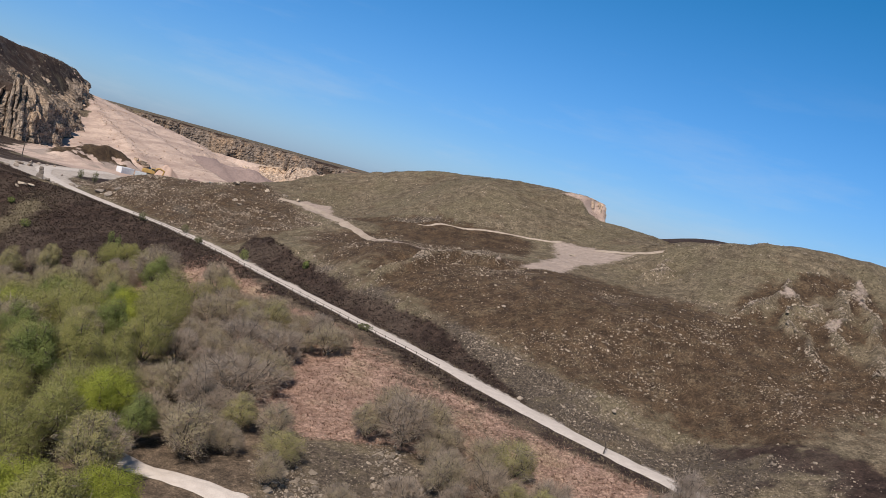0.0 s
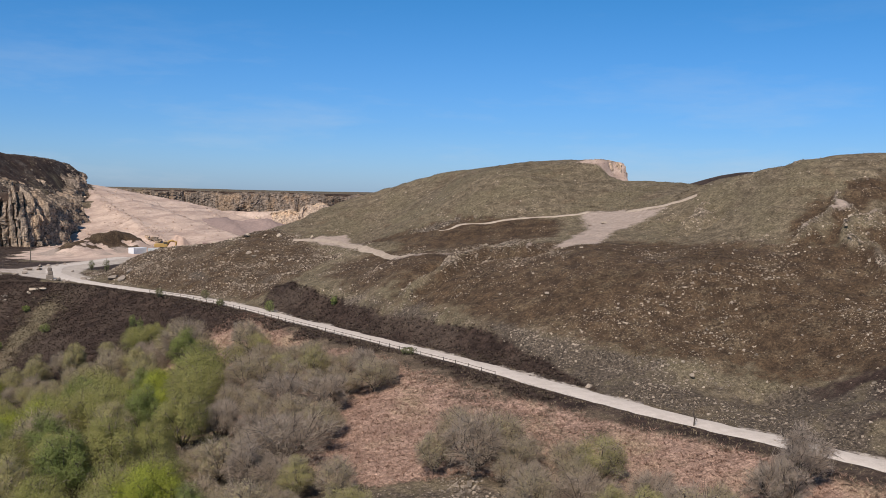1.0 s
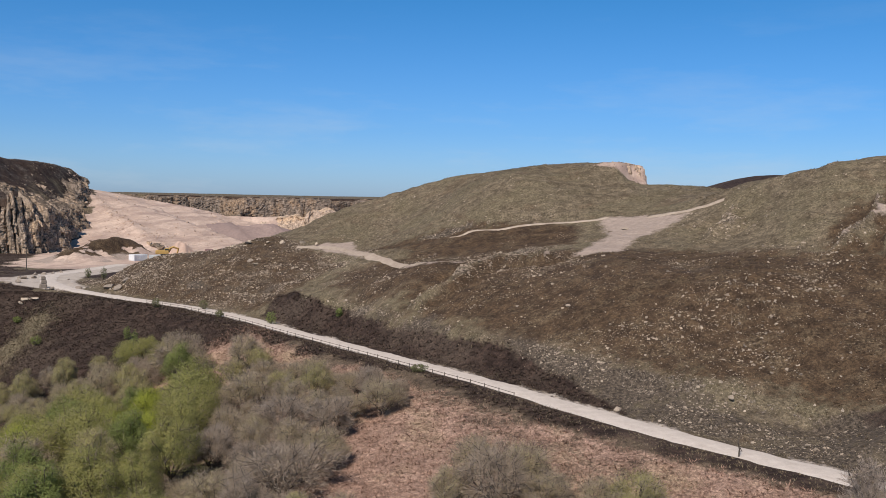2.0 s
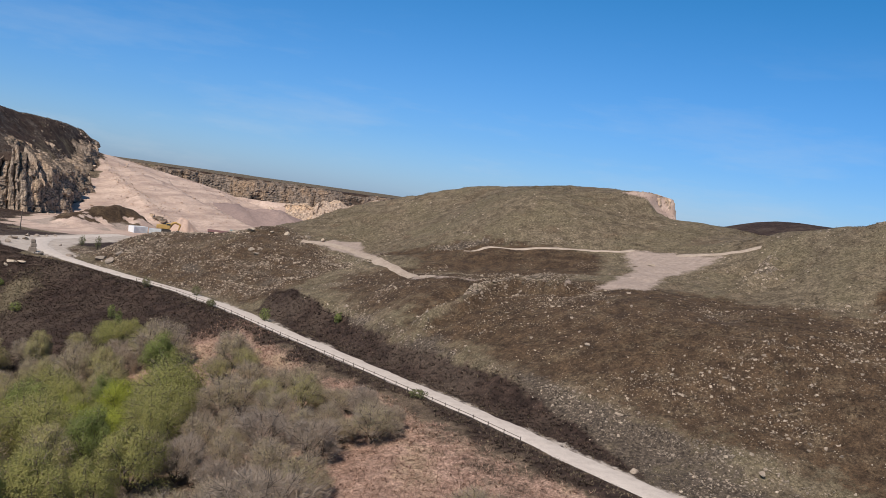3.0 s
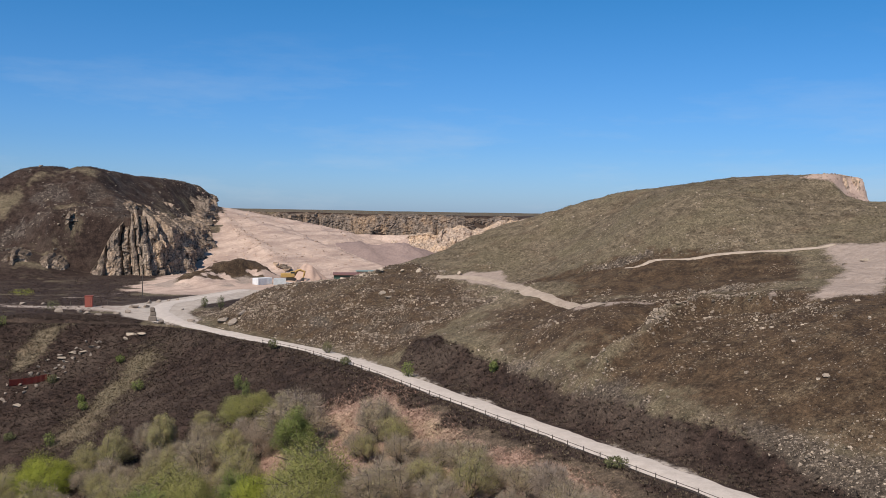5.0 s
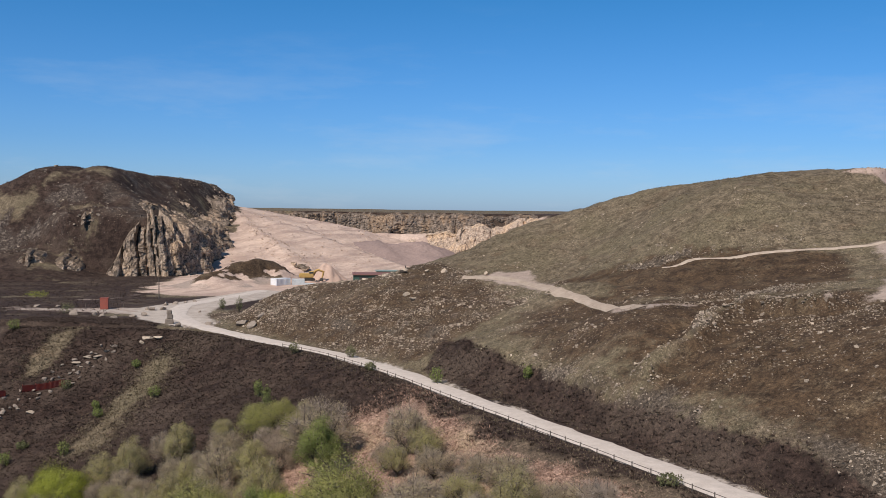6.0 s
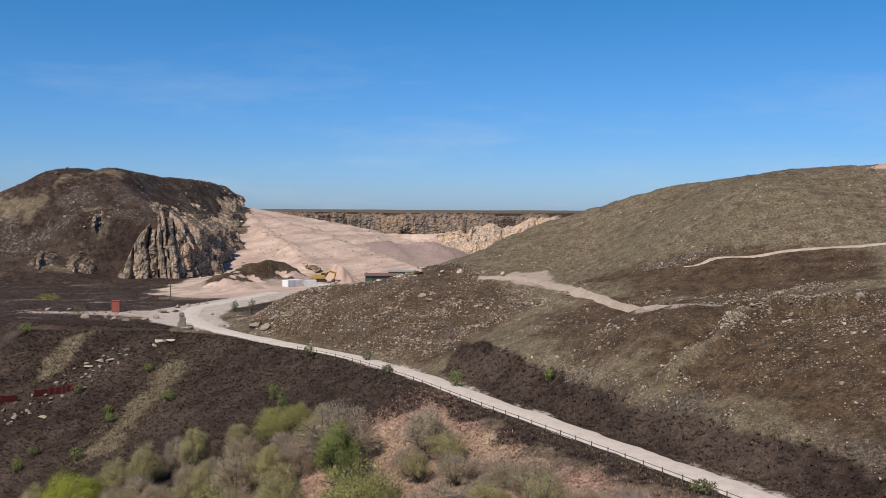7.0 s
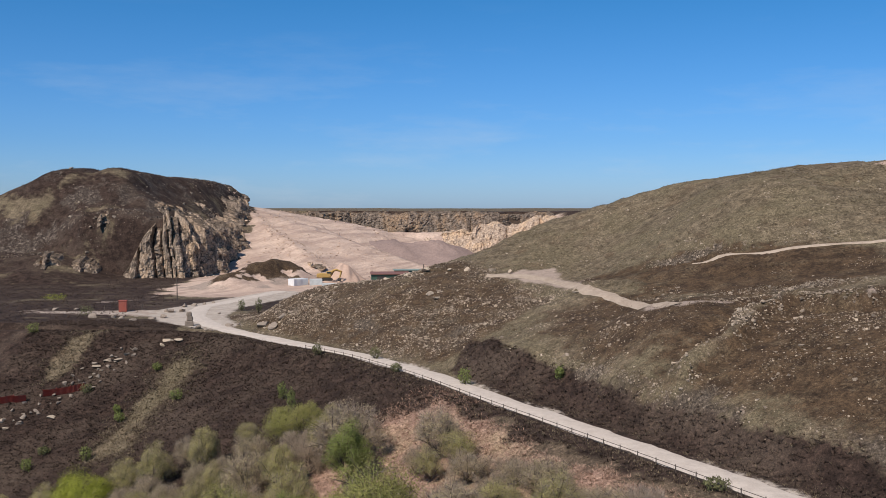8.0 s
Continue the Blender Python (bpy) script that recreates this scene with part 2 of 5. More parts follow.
MOOR = moor_material()
GRAVEL = road_material("road_gravel", (0.40, 0.345, 0.30), (0.57, 0.505, 0.445))
TRACK = road_material("track_gravel", (0.25, 0.195, 0.15), (0.42, 0.345, 0.275))
CRAG = rock_material("crag_rock", (0.115, 0.090, 0.071), (0.53, 0.415, 0.315), (0.60, 0.44, 0.305), 0.6)
FACE = rock_material("quarry_rock", (0.14, 0.112, 0.09), (0.36, 0.285, 0.225), (0.44, 0.31, 0.205), 0.4)
RAW = rock_material("raw_rock", (0.34, 0.25, 0.185), (0.64, 0.50, 0.385), (0.66, 0.47, 0.31), 0.0)
BLOCK_GREY = stone_material("hill_rock", (0.14, 0.115, 0.09), (0.38, 0.31, 0.24))
PALE_STONE = stone_material("pale_stone", (0.22, 0.174, 0.132), (0.54, 0.44, 0.335))

# ---- terrain ----
ROAD = np.array([(72, -6, 17.0), (66, 4, 17.2), (50.5, 26, 17.8), (43, 37, 18.0), (36, 47, 18.5), (27.5, 62.6, 19), (16.2, 85, 19), (7, 102, 19.1),
                 (-1.7, 119, 19.2), (-11.5, 134, 19.3), (-23, 146, 19.4), (-31.5, 154, 19.6), (-40, 164, 19.8),
                 (-47, 179, 19.9), (-50, 195, 19.9), (-46, 212, 19.8), (-40.5, 236, 19.7)], float)
EDGE = np.concatenate([[(120, -80, 17)], ROAD[:12], [(-45, 161, 19.6), (-70, 166, 19), (-110, 176, 18), (-260, 210, 16)]])
# swells of the spoil hills: x, y, radius, height
SWELLS = [(108, 125, 20, -9.5), (100, 160, 20, -13), (40, 90, 20, 3.8), (-10, 190, 20, -4.6), (-10, 130, 20, -2.2), (50, 110, 20, -0.6), (87, 91.5, 13, 5.1),
          (48, 150, 13, 3.8), (22, 156.5, 13, -1.7), (80.5, 72, 13, 2.8), (48, 72, 13, 2.5), (28.5, 182.5, 13, -0.4), (67.5, 156.5, 13, 3.0),
          (48, 137, 13, 3.6), (41.5, 33, 13, 0.6), (24, 177, 13, 1.6), (-4, 156.5, 13, 2.4), (-23.5, 169.5, 13, 2.3), (100, 91.5, 13, 2.1)]
HUMPS = [(55.5, 42.5, 9, -2.8), (60, 65, 9, 2.5), (24, 105.5, 9, 2.6), (19.5, 78.5, 9, -1.3), (10.5, 101, 9, -1.3), (24, 56, 9, 1.8), (42, 173, 9, 2.1),
         (24, 92, 9, 1.6), (78, 105.5, 9, 2.3), (6, 114.5, 9, 1.5), (10.5, 92, 9, -1.1), (19.5, 146, 9, -1.2), (46.5, 164, 9, 1.5), (90, 104, 9, 1.0), (33.5, 171, 8, 1.1), (98, 91, 9, 0.9), (78.5, 141.5, 4.5, -2.2), (110, 95, 9, 2.6), (113, 104, 11, 3.0), (122, 112, 13, 6.0)]


def along(line, x, y):
    """Distance to a polyline, positive on its right-hand side, and the height of the nearest point."""
    best, side, height = np.full(x.shape, 1e9), np.ones(x.shape), np.zeros(x.shape)
    for a, b in zip(line[:-1], line[1:]):
        d = b - a
        t = np.clip(((x - a[0]) * d[0] + (y - a[1]) * d[1]) / (d[0] ** 2 + d[1] ** 2), 0, 1)
        px, py = x - a[0] - t * d[0], y - a[1] - t * d[1]
        r = np.hypot(px, py)
        near = r < best
        best = np.where(near, r, best)
        side = np.where(near, np.where(d[0] * py - d[1] * px < 0, 1.0, -1.0), side)
        height = np.where(near, a[2] + t * d[2], height)
    return best * side, height


# stony ribs between the gullies and the streak of stones by the track, in plan
RIBS = [np.array(r, float) for r in ([(83.8, 77.9, 0), (80.2, 71.9, 0), (75, 71.1, 0)], [(84.1, 70.9, 0), (78.9, 65.2, 0), (77.2, 53.8, 0)], [(97.3, 79.5, 0), (89.6, 72.3, 0), (85.2, 66.3, 0), (83.6, 59.4, 0)],
                                     [(97.3, 79.5, 0), (91.9, 63.3, 0), (83.4, 50.4, 0)], [(73.3, 96.8, 0), (67.2, 91.2, 0)], [(35.8, 100.6, 0), (32.3, 96.2, 0), (29.1, 92.3, 0), (23.4, 88.7, 0)],
                                     [(35.4, 100.2, 0), (39.5, 95.5, 0), (42.5, 92, 0)])]


def crests(x, y, wide=0.85):
    """1 on the stony ribs, falling to 0 beside them."""
    near = np.full(x.shape, 1e9)
    wx, wy = x + 1.5 * fractal(x, y, 4, 3, 61), y + 1.5 * fractal(x, y, 4, 3, 62)
    for rib in RIBS:
        near = np.minimum(near, np.abs(along(rib, wx, wy)[0]))
    return np.exp(-(near / wide) ** 2)


# low broken banks: the upper edge of the heather by the road, and the terrace along the last mound
SCARPS = [(np.array([(10, 112.5, 0), (13.2, 106.6, 0), (17.5, 98.4, 0), (18.2, 93.8, 0), (20, 91, 0), (22.4, 88.5, 0), (23.4, 82.6, 0), (25.7, 78.2, 0), (29, 72.5, 0), (32.4, 67.5, 0), (37.1, 60.7, 0),
                     (42, 55.3, 0), (50.9, 46.3, 0), (57.6, 41.6, 0), (63, 36, 0)], float), 1.0),
          (np.array([(-30, 160, 0), (-23.5, 154.4, 0), (-15, 149, 0), (-7, 141.8, 0), (1, 134, 0), (8.8, 127, 0)], float), 0.6),
          (np.array([(27, 117, 0), (35, 114, 0), (43, 108, 0), (52, 100, 0)], float), 0.7),
          (np.array([(25, 138, 0), (34, 132, 0), (44, 127, 0), (56, 122, 0)], float), 0.6)]


def scarp_run(x, y):
    """The nearest scarp: metres below its edge (negative above it) and its height, fading at its ends."""
    best, high = np.full(x.shape, 1e9), np.zeros(x.shape)
    wx, wy = x + 0.5 * fractal(x, y, 5, 3, 91), y + 0.5 * fractal(x, y, 5, 3, 92)
    for line, h in SCARPS:
        d, _ = along(line, wx, wy)
        near = np.abs(d) < np.abs(best)
        ends = np.minimum(np.hypot(x - line[0, 0], y - line[0, 1]), np.hypot(x - line[-1, 0], y - line[-1, 1]))
        best, high = np.where(near, d, best), np.where(near, h * ramp(0, 6, ends), high)
    return best, high * (0.55 + 0.45 * rough(x / 6, y / 6, 95))


# foot of the heather hill: x, y, and how wide the rise above it is
HILL_FOOT = np.array([(-330, 215, 70), (-240, 235, 70), (-175, 258, 60), (-135, 276, 46), (-119, 284, 26), (-109, 288, 10), (-98, 290, 6), (-86, 291, 5.5), (-78, 295, 5.5), (-75, 307, 6), (-74.5, 328, 7),
                      (-77, 358, 8), (-80.5, 384, 6), (-82.5, 404, 3.5), (-84, 414, 3.5), (-88, 432, 9), (-98, 448, 16), (-135, 480, 40), (-330, 560, 60)], float)


def hill_top(x, y):
    """The heather hill west of the quarry, without its cliff."""
    across = np.where(x < -118, 50, 80)
    return (18.5 + 34.5 * np.exp(-np.abs((x + 118) / across) ** 3.0 - np.abs((y - 360) / 118) ** 3.0)
            - 1.1 * np.exp(-((x + 100) / 5) ** 2 - ((y - 345) / 30) ** 2)
            + 2.2 * np.exp(-((x + 130.5) / 7.5) ** 4 - ((y - 330) / 22) ** 2) + 2.2 * np.exp(-((x + 112) / 7.5) ** 4 - ((y - 335) / 22) ** 2))


def bank(x, y):
    """The broken bank that climbs beside the haul road."""
    s = ((x + 61) * 12 + (y - 242) * 31) / 33.24
    side = ((x + 61) * 31 - (y - 242) * 12) / 33.24 - 2.0 * rough(s / 8, 0 * s, 14)
    rise = np.interp(s, [0, 10, 24, 34, 41, 46, 53], [0.3, 2.8, 5.4, 6.6, 6.2, 3.5, 0])
    wide = np.where(side < 0, 8.5, 7.0)
    gully = 0.5 * np.abs(rough(s / 2.6 + 0.15 * side, 0 * s, 19)) * ramp(0.5, 4, np.abs(side)) * ramp(9, 5, np.abs(side))
    return np.maximum(0, rise * (1 + 0.22 * rough(x / 5, y / 5, 15) - gully) * np.exp(-np.abs(side / wide) ** 2.0) + 0.6 * fractal(x, y, 5, 4, 16) * ramp(0.2, 1.5, rise) * np.exp(-(side / 9.5) ** 2))


TIP_EDGE = np.array([(-89, 411, 43.0), (-82, 420, 41.5), (-65, 434, 38), (-33, 449, 31.7), (-24, 452, 29)], float)


def scree(x, y):
    """The great slope of tipped stone below its tipping edge."""
    d, h = along(TIP_EDGE, x, y)
    d = d + 2.5 * fractal(x, y, 18, 4, 41)
    e = np.maximum(d, 0)
    rib = 1.0 * np.exp(-(along(np.array([(-88, 407, 0), (-58, 352, 0), (-40, 318, 0)], float), x, y)[0] / 3.5) ** 2)
    return h + rib - 0.25 * e + 0.0003 * e * e - 0.02 * np.minimum(d, 0) ** 2 * ramp(-60, -90, x) + 0.3 * fractal(x, y, 6, 3, 45)


def pit_floor(x, y):
    z = 19.2 - 5 * ramp(-30, 25, x) * ramp(300, 380, y)
    z = np.maximum(z, scree(x, y))
    # the shelf under the back wall
    z = np.maximum(z, 12 + (17.0 + 0.8 * rough(x / 9, y / 9, 42)) * ramp(436, 458, y + 3 * rough(x / 12, 0 * x, 43)) * ramp(-60, -30, x))
    # a low brown bank beside the haul road
    z = z + bank(x, y)
    return z


def land(x, y):
    """The height of the ground."""
    x, y = np.asarray(x, float), np.asarray(y, float)
    # spoil hills east of the road
    far = np.interp(x, [-20, 20, 60], [172, 176, 160])
    cx, cy = np.clip(x, -60, 104), np.minimum(np.maximum(y, 5), far)
    east = 14.19 + 13.21 * cx / 50 + 9.22 * (cy - 80) / 50
    for sx, sy, r, h in SWELLS + HUMPS:
        east = east + h * np.exp(-((x - sx) ** 2 + (y - sy) ** 2) / r ** 2)
    cap = 48.2 - 5.0 * ramp(81, 87, x) * ramp(106, 120, y) - 2.5 * ramp(95, 130, x) * ramp(100, 125, y)
    east = cap - np.logaddexp(0, 1.5 * (cap - east)) / 1.5
    # the flat summit with its broken edge
    knoll = ramp(58, 70, x) * ramp(78.7, 77.3, x + 0.5 * rough(y / 3, x / 3, 51)) * ramp(0, 1, (y - np.interp(x, [70, 74], [137, 145.4])) / np.interp(x, [70, 74], [9, 1.6])) * ramp(178, 166, y)
    east = east + knoll * np.maximum(0, 47.8 - 0.10 * np.maximum(x - 72, 0) - east)
    east = east - ramp(77.0, 78.7, x) * ramp(94, 87, x) * ramp(134, 143, y) * np.maximum(0, east - 41.9)
    step = 1.5
    wave = east / step + 0.35 * fractal(x, y, 14, 3, 81)
    east = east - step / 6.283 * 0.75 * ramp(-0.5, 0.7, fractal(x, y, 22, 3, 83)) * np.sin(6.283 * wave)
    east = east + 0.28 * fractal(x, y, 7, 4, 3) + 0.10 * fractal(x, y, 2.2, 2, 6)
    east = east + 2.1 * crests(x, y, 1.3) - 1.0 * crests(x, y, 4.5)
    d, high = scarp_run(x, y)
    east = east - high * ramp(-0.3, 0.9, d) * ramp(6.5, 1.2, d) + 0.25 * high * np.exp(-((d + 1.0) / 1.0) ** 2)
    # plateau and quarry behind
    plateau = 39.4 + 2.2 * ramp(480, 900, y) + 13.5 * ramp(150, 206, x) * np.exp(-((y - 330) / 60) ** 2) + 0.3 * fractal(x, y, 30, 3, 5)
    plateau = plateau - 6 * ramp(75, 95, x) * ramp(150, 140, x) * ramp(330, 230, y)
    wall = 476 + 5 * rough(x / 22, 0 * x, 9) + 2 * rough(x / 7, 0 * x, 4)
    pit = ramp(0, 3, wall - y) * ramp(78, 55, x + 0.12 * (y - 330))
    back = plateau + (pit_floor(x, y) - plateau) * pit
    # heather hill, with a cliff on its east side
    d, wide = along(HILL_FOOT, x, y)
    sheer = np.interp(wide, [9, 40], [1.0, 0.0]) * np.interp(y, [292, 310, 335, 360, 385, 405], [0.68, 0.58, 0.48, 0.52, 0.66, 0.84]) * (1 + 0.10 * rough(x / 7, y / 7, 18))
    second = np.maximum(wide, np.interp(y, [300, 340, 365, 385, 405], [50, 40, 26, 14, 8]))
    rise = sheer * ramp(0, 1, -d / wide) + (1 - sheer) * ramp(0, 1, -d / second)
    hill = 18.5 + (hill_top(x, y) + 0.5 * fractal(x, y, 9, 4, 12) - 18.5) * rise
    hill = np.maximum(hill, np.where((y > 300) & (y < 430) & (x > -91), scree(x, y), 0))
    # heather apron in front of the cliff
    apron = 18.6 + 7.5 * ramp(-94, -122, x) * ramp(-185, -145, x) * ramp(256, 292, y) + 0.8 * ramp(-70, -86, x) * ramp(272, 292, y) * ramp(330, 300, y) + 0.3 * fractal(x, y, 6, 3, 47)
    hill, back = np.maximum(hill, np.where(x < -70, apron, 0)), np.where((x < -70) & (y > 236) & (y < 330), np.maximum(back, apron), back)
    back = np.where(d < 0, np.maximum(hill, np.where(y > 440, back, 0)), back)
    limit = np.interp(x, [-40, -10, 20, 60, 110], [164, 170, 182, 178, 185])
    z = east + (back - east) * ramp(0, 24, y - limit)
    # the yard west of the last mound
    yard = ramp(-28, -40, x + 0.15 * (y - 180))
    z = z + (np.where(y > 235, back, 19.9 - 0.7 * ramp(190, 235, y)) - z) * np.where(y > 150, yard, 0)
    # the slope below the road, down to the valley
    d, h = along(EDGE, x, y)
    k = np.interp(y, [20, 60, 90, 120, 150], [0.2, 0.22, 0.40, 0.46, 0.56])
    drop = k * np.maximum(-d - 2.5, 0)
    low = np.maximum(h - drop, 0.25 * (h - drop) + 1.5) + 0.3 * fractal(x, y, 6, 4, 8) * ramp(2, 8, -d)
    z = np.where(d < 0, low, z)
    # the bench of the road
    d, h = along(ROAD, x, y)
    return h + (z - h) * ramp(2.0, 7.0, np.abs(d))


def axis(*pieces):
    out = []
    for a, b, step in pieces:
        out += list(np.arange(a, b - 1e-6, step))
    return np.array(out + [pieces[-1][1]])


def inside(x, y, corners, soft=2.0):
    """1 inside a polygon in plan, 0 outside, with a soft edge that many metres wide."""
    odd, near = np.zeros(x.shape, bool), np.full(x.shape, 1e9)
    pts = list(corners)
    for (ax, ay), (bx, by) in zip(pts, pts[1:] + pts[:1]):
        cross = (ay > y) != (by > y)
        odd ^= cross & (x < (bx - ax) * (y - ay) / np.where(by == ay, 1e-9, by - ay) + ax)
        t = np.clip(((x - ax) * (bx - ax) + (y - ay) * (by - ay)) / ((bx - ax) ** 2 + (by - ay) ** 2 + 1e-9), 0, 1)
        near = np.minimum(near, np.hypot(x - ax - t * (bx - ax), y - ay - t * (by - ay)))
    return np.clip(0.5 + np.where(odd, near, -near) / soft, 0, 1)

# ---- end of terrain functions ----

WEDGE = [(4, 127), (8, 114), (14, 105), (19, 91), (22, 86), (24.3, 82), (27.5, 76), (31.2, 69.3), (34.6, 61.5), (37.5, 53), (38.5, 48.5), (34, 50.5), (24, 66), (18, 78), (12, 95), (5, 110), (1, 120)]
RUBBLE = [(11, 111), (22, 90), (28, 78), (35, 67), (42, 57), (47, 51), (54, 46), (70, 30), (60, 12), (50, 30), (40, 44), (34, 51), (31, 62), (21, 86), (12, 104)]
LAST_MOUND = [(-41, 175), (-36, 200), (-14, 178), (0, 170), (9, 153), (17, 134), (9, 128), (3, 124), (-2, 126), (-20, 147), (-32, 160)]
BROWN = [(41, 105), (51, 93), (67, 80), (82, 62), (95, 45), (65, 38), (53, 49), (44, 55), (37, 65), (30, 76), (23, 89), (16, 103), (9, 117), (14, 130), (25, 122), (28, 110)]
UPPER_BROWN = [(17, 143), (28, 138), (45, 124), (56, 117), (50, 103), (38, 107), (29, 118)]
PATCH = [(59, 119), (65, 114), (69, 106), (67, 104), (58, 99), (52, 89), (46, 92), (55, 104), (57, 111)]
YARD = [(-36, 158), (-44, 163), (-51, 170), (-56, 180), (-57, 192), (-53, 204), (-50, 220), (-44, 240), (-34, 240), (-39, 212), (-42, 192), (-41, 178), (-36, 166)]
SIDE_YARD = [(-54, 178), (-68, 182), (-80, 184.5), (-80, 187.5), (-68, 189), (-55, 191)]
GULLIES = [(70, 70), (76, 76), (85, 82), (99, 83), (102, 62), (88, 42), (72, 52)]
APRON = [(7, 153), (12.4, 154), (19, 154), (18.5, 149), (20.5, 139), (17.8, 136), (15.5, 144), (11, 149)]
TRACK_END = [(23.5, 113), (26, 107.5), (32.5, 105.6), (31.5, 104.4), (26.5, 103.6), (23, 107)]
DARK_END = [(58, 41), (66, 39), (74, 29), (72, 16), (62, 18), (55, 28), (54, 33)]
GREY_STONES = [(9, 34), (20, 32), (27, 26), (24, 16), (8, 20)]
SCAR = [(65, 145.6), (67.5, 143), (71, 141.5), (75, 141.3), (80, 141.5), (84, 147), (84, 155), (79, 150), (73, 147), (68, 146.4)]
GREEN_STRIP = [(-38.5, 151), (-43.5, 151), (-45, 143), (-47.5, 136), (-49, 127), (-43, 126), (-42, 135), (-39.5, 139), (-37.5, 146)]
GREEN_PATCH = [(-58.5, 161.5), (-63.5, 161), (-65, 155), (-63.5, 150), (-60, 151.5), (-59.5, 157)]


def zones(x, y):
    """How far each kind of ground covers a place, 0 to 1."""
    d, _ = along(EDGE, x, y)
    r, _ = along(ROAD, x, y)
    west = ramp(0.5, 2, -d)
    n1, n2 = fractal(x, y, 12, 4, 21), fractal(x, y, 5, 4, 33)
    foot, _ = along(HILL_FOOT, x, y)
    z = {}
    rear = np.maximum(ramp(182, 196, y), ramp(-56, -63, x) * ramp(150, 156, y)) * (1 - west)
    pit = ramp(215, 235, y) * ramp(-4, 8, x + 62 + 0.27 * (y - 205) + 5 * n2) * ramp(471, 463, y) * ramp(64, 50, x) * ramp(0, 4, foot + 3.5 * n2) * (1 - ramp(-70, -78, x + 2 * n2) * ramp(330, 318, y))
    hill = ramp(2, 10, -foot) * ramp(186, 200, y)
    north = ramp(96, 116, y + 3 * n2)
    heather = np.maximum(inside(x, y, WEDGE, 1.6), west * north)
    heather = np.maximum(heather, west * ramp(6.5, 3.0, -d + 1.5 * n2) * (0.72 + 0.28 * ramp(60, 85, y)))
    heather = np.maximum(heather, (0.84 + 0.30 * n2 + 0.20 * n1) * rear * (1 - pit) * (1 - 0.8 * ramp(0.2, 1.0, bank(x, y))))
    heather = np.maximum(heather, hill * (0.96 + 0.50 * n1 + 0.30 * n2))
    for hx, hy, rx, ry in ((-137, 306, 6, 4), (-119, 312, 5, 3), (-110, 279, 7, 3), (-112, 327, 5, 6), (-131, 331, 4, 5)):
        heather = heather * (1 - 0.7 * np.exp(-((x - hx + 2 * n2) / rx) ** 2 - ((y - hy + 2 * n1) / ry) ** 2))
    heather = np.maximum(heather, ramp(120, 140, x) * 0.9 * ramp(120, 150, y))
    heather = np.maximum(heather, ramp(-44, -47, x) * ramp(178, 172, y) * ramp(150, 155, y) * (1 - west))
    heather = np.maximum(heather, (0.62 + 0.5 * n2) * inside(x, y, DARK_END, 5) * (1 - west))
    heather = heather * (1 - (0.80 + 0.25 * n2) * inside(x, y, GREEN_STRIP, 6) - (0.80 + 0.25 * n2) * inside(x, y, GREEN_PATCH, 4))
    z["heather"] = heather * (1 - 0.62 * ramp(484, 520, y))
    z["bracken"] = west * (1 - north) * ramp(3, 7, -d) * ramp(34, 24, -d) * (0.80 + 0.40 * n1)
    z["bracken"] = np.maximum(z["bracken"], west * 0.9 * np.exp(-((x + 3) / 7) ** 2 - ((y - 104) / 8) ** 2))
    grey = inside(x, y, GREY_STONES, 4)
    z["bracken"] = z["bracken"] * (1 - grey)
    z["scrub"] = west * (1 - north) * (1 - 0.8 * grey)
    z["rubble"] = np.maximum((0.56 + 0.55 * n1 + 0.25 * n2) * inside(x, y, RUBBLE, 4), 0.36 * inside(x, y, LAST_MOUND, 4)) + 0.6 * grey + 0.25 * ramp(5, 2, np.abs(r)) * (1 - west)
    z["rock"] = hill * ramp(60, 20, -foot) * (0.40 + 0.40 * n1 + 0.45 * n2) * ramp(-175, -140, x)
    z["brown"] = np.maximum(np.maximum(inside(x, y, BROWN, 12), 0.85 * inside(x, y, UPPER_BROWN, 6)), 0.85 * inside(x, y, LAST_MOUND, 4)) + 0.22 * n1
    cut = crests(x, y)
    z["brown"] = np.maximum(z["brown"], (0.75 + 0.5 * n2) * inside(x, y, GULLIES, 5)) - 0.6 * cut
    z["rubble"] = np.maximum(z["rubble"], cut * (0.6 + 0.4 * n2))
    z["brown"] = np.where(west > 0.5, 0, z["brown"])
    z["scree"] = 0.85 * inside(x, y, SCAR, 3) + pit * (1 - 1.1 * ramp(1.2, 2.8, bank(x, y) + 2.4 * n2) * ramp(0.2, 0.8, bank(x, y)))
    z["brown"] = np.maximum(z["brown"], 1.2 * ramp(0.5, 3.0, bank(x, y)))
    z["gravel"] = np.maximum(inside(x, y, YARD, 3), 0.5 * inside(x, y, SIDE_YARD, 4))
    z["gravel"] = np.maximum(z["gravel"], (0.46 + 0.4 * n2) * ramp(3.4, 1.9, r) * ramp(1.0, 1.8, r) * ramp(150, 130, y))
    z["clay"] = np.maximum(np.maximum(inside(x, y, PATCH, 4), 0.8 * inside(x, y, APRON, 3)), cut * (0.30 + 0.9 * n2))
    z["clay"] = np.maximum(z["clay"], 0.9 * inside(x, y, SIDE_YARD, 5) + 0.5 * ramp(0.05, 0.5, bank(x, y)) * ramp(3.0, 1.0, bank(x, y)) * (0.9 + n2))
    edge, high = scarp_run(x, y)
    band = np.exp(-((edge - 0.5) / 0.8) ** 2) * ramp(0.15, 0.5, high) * (1 - west)
    z["rubble"] = np.maximum(z["rubble"], band * (0.7 + 0.5 * n2))
    z["heather"] = z["heather"] * (1 - 0.4 * band * ramp(-0.3, 0.3, n2))
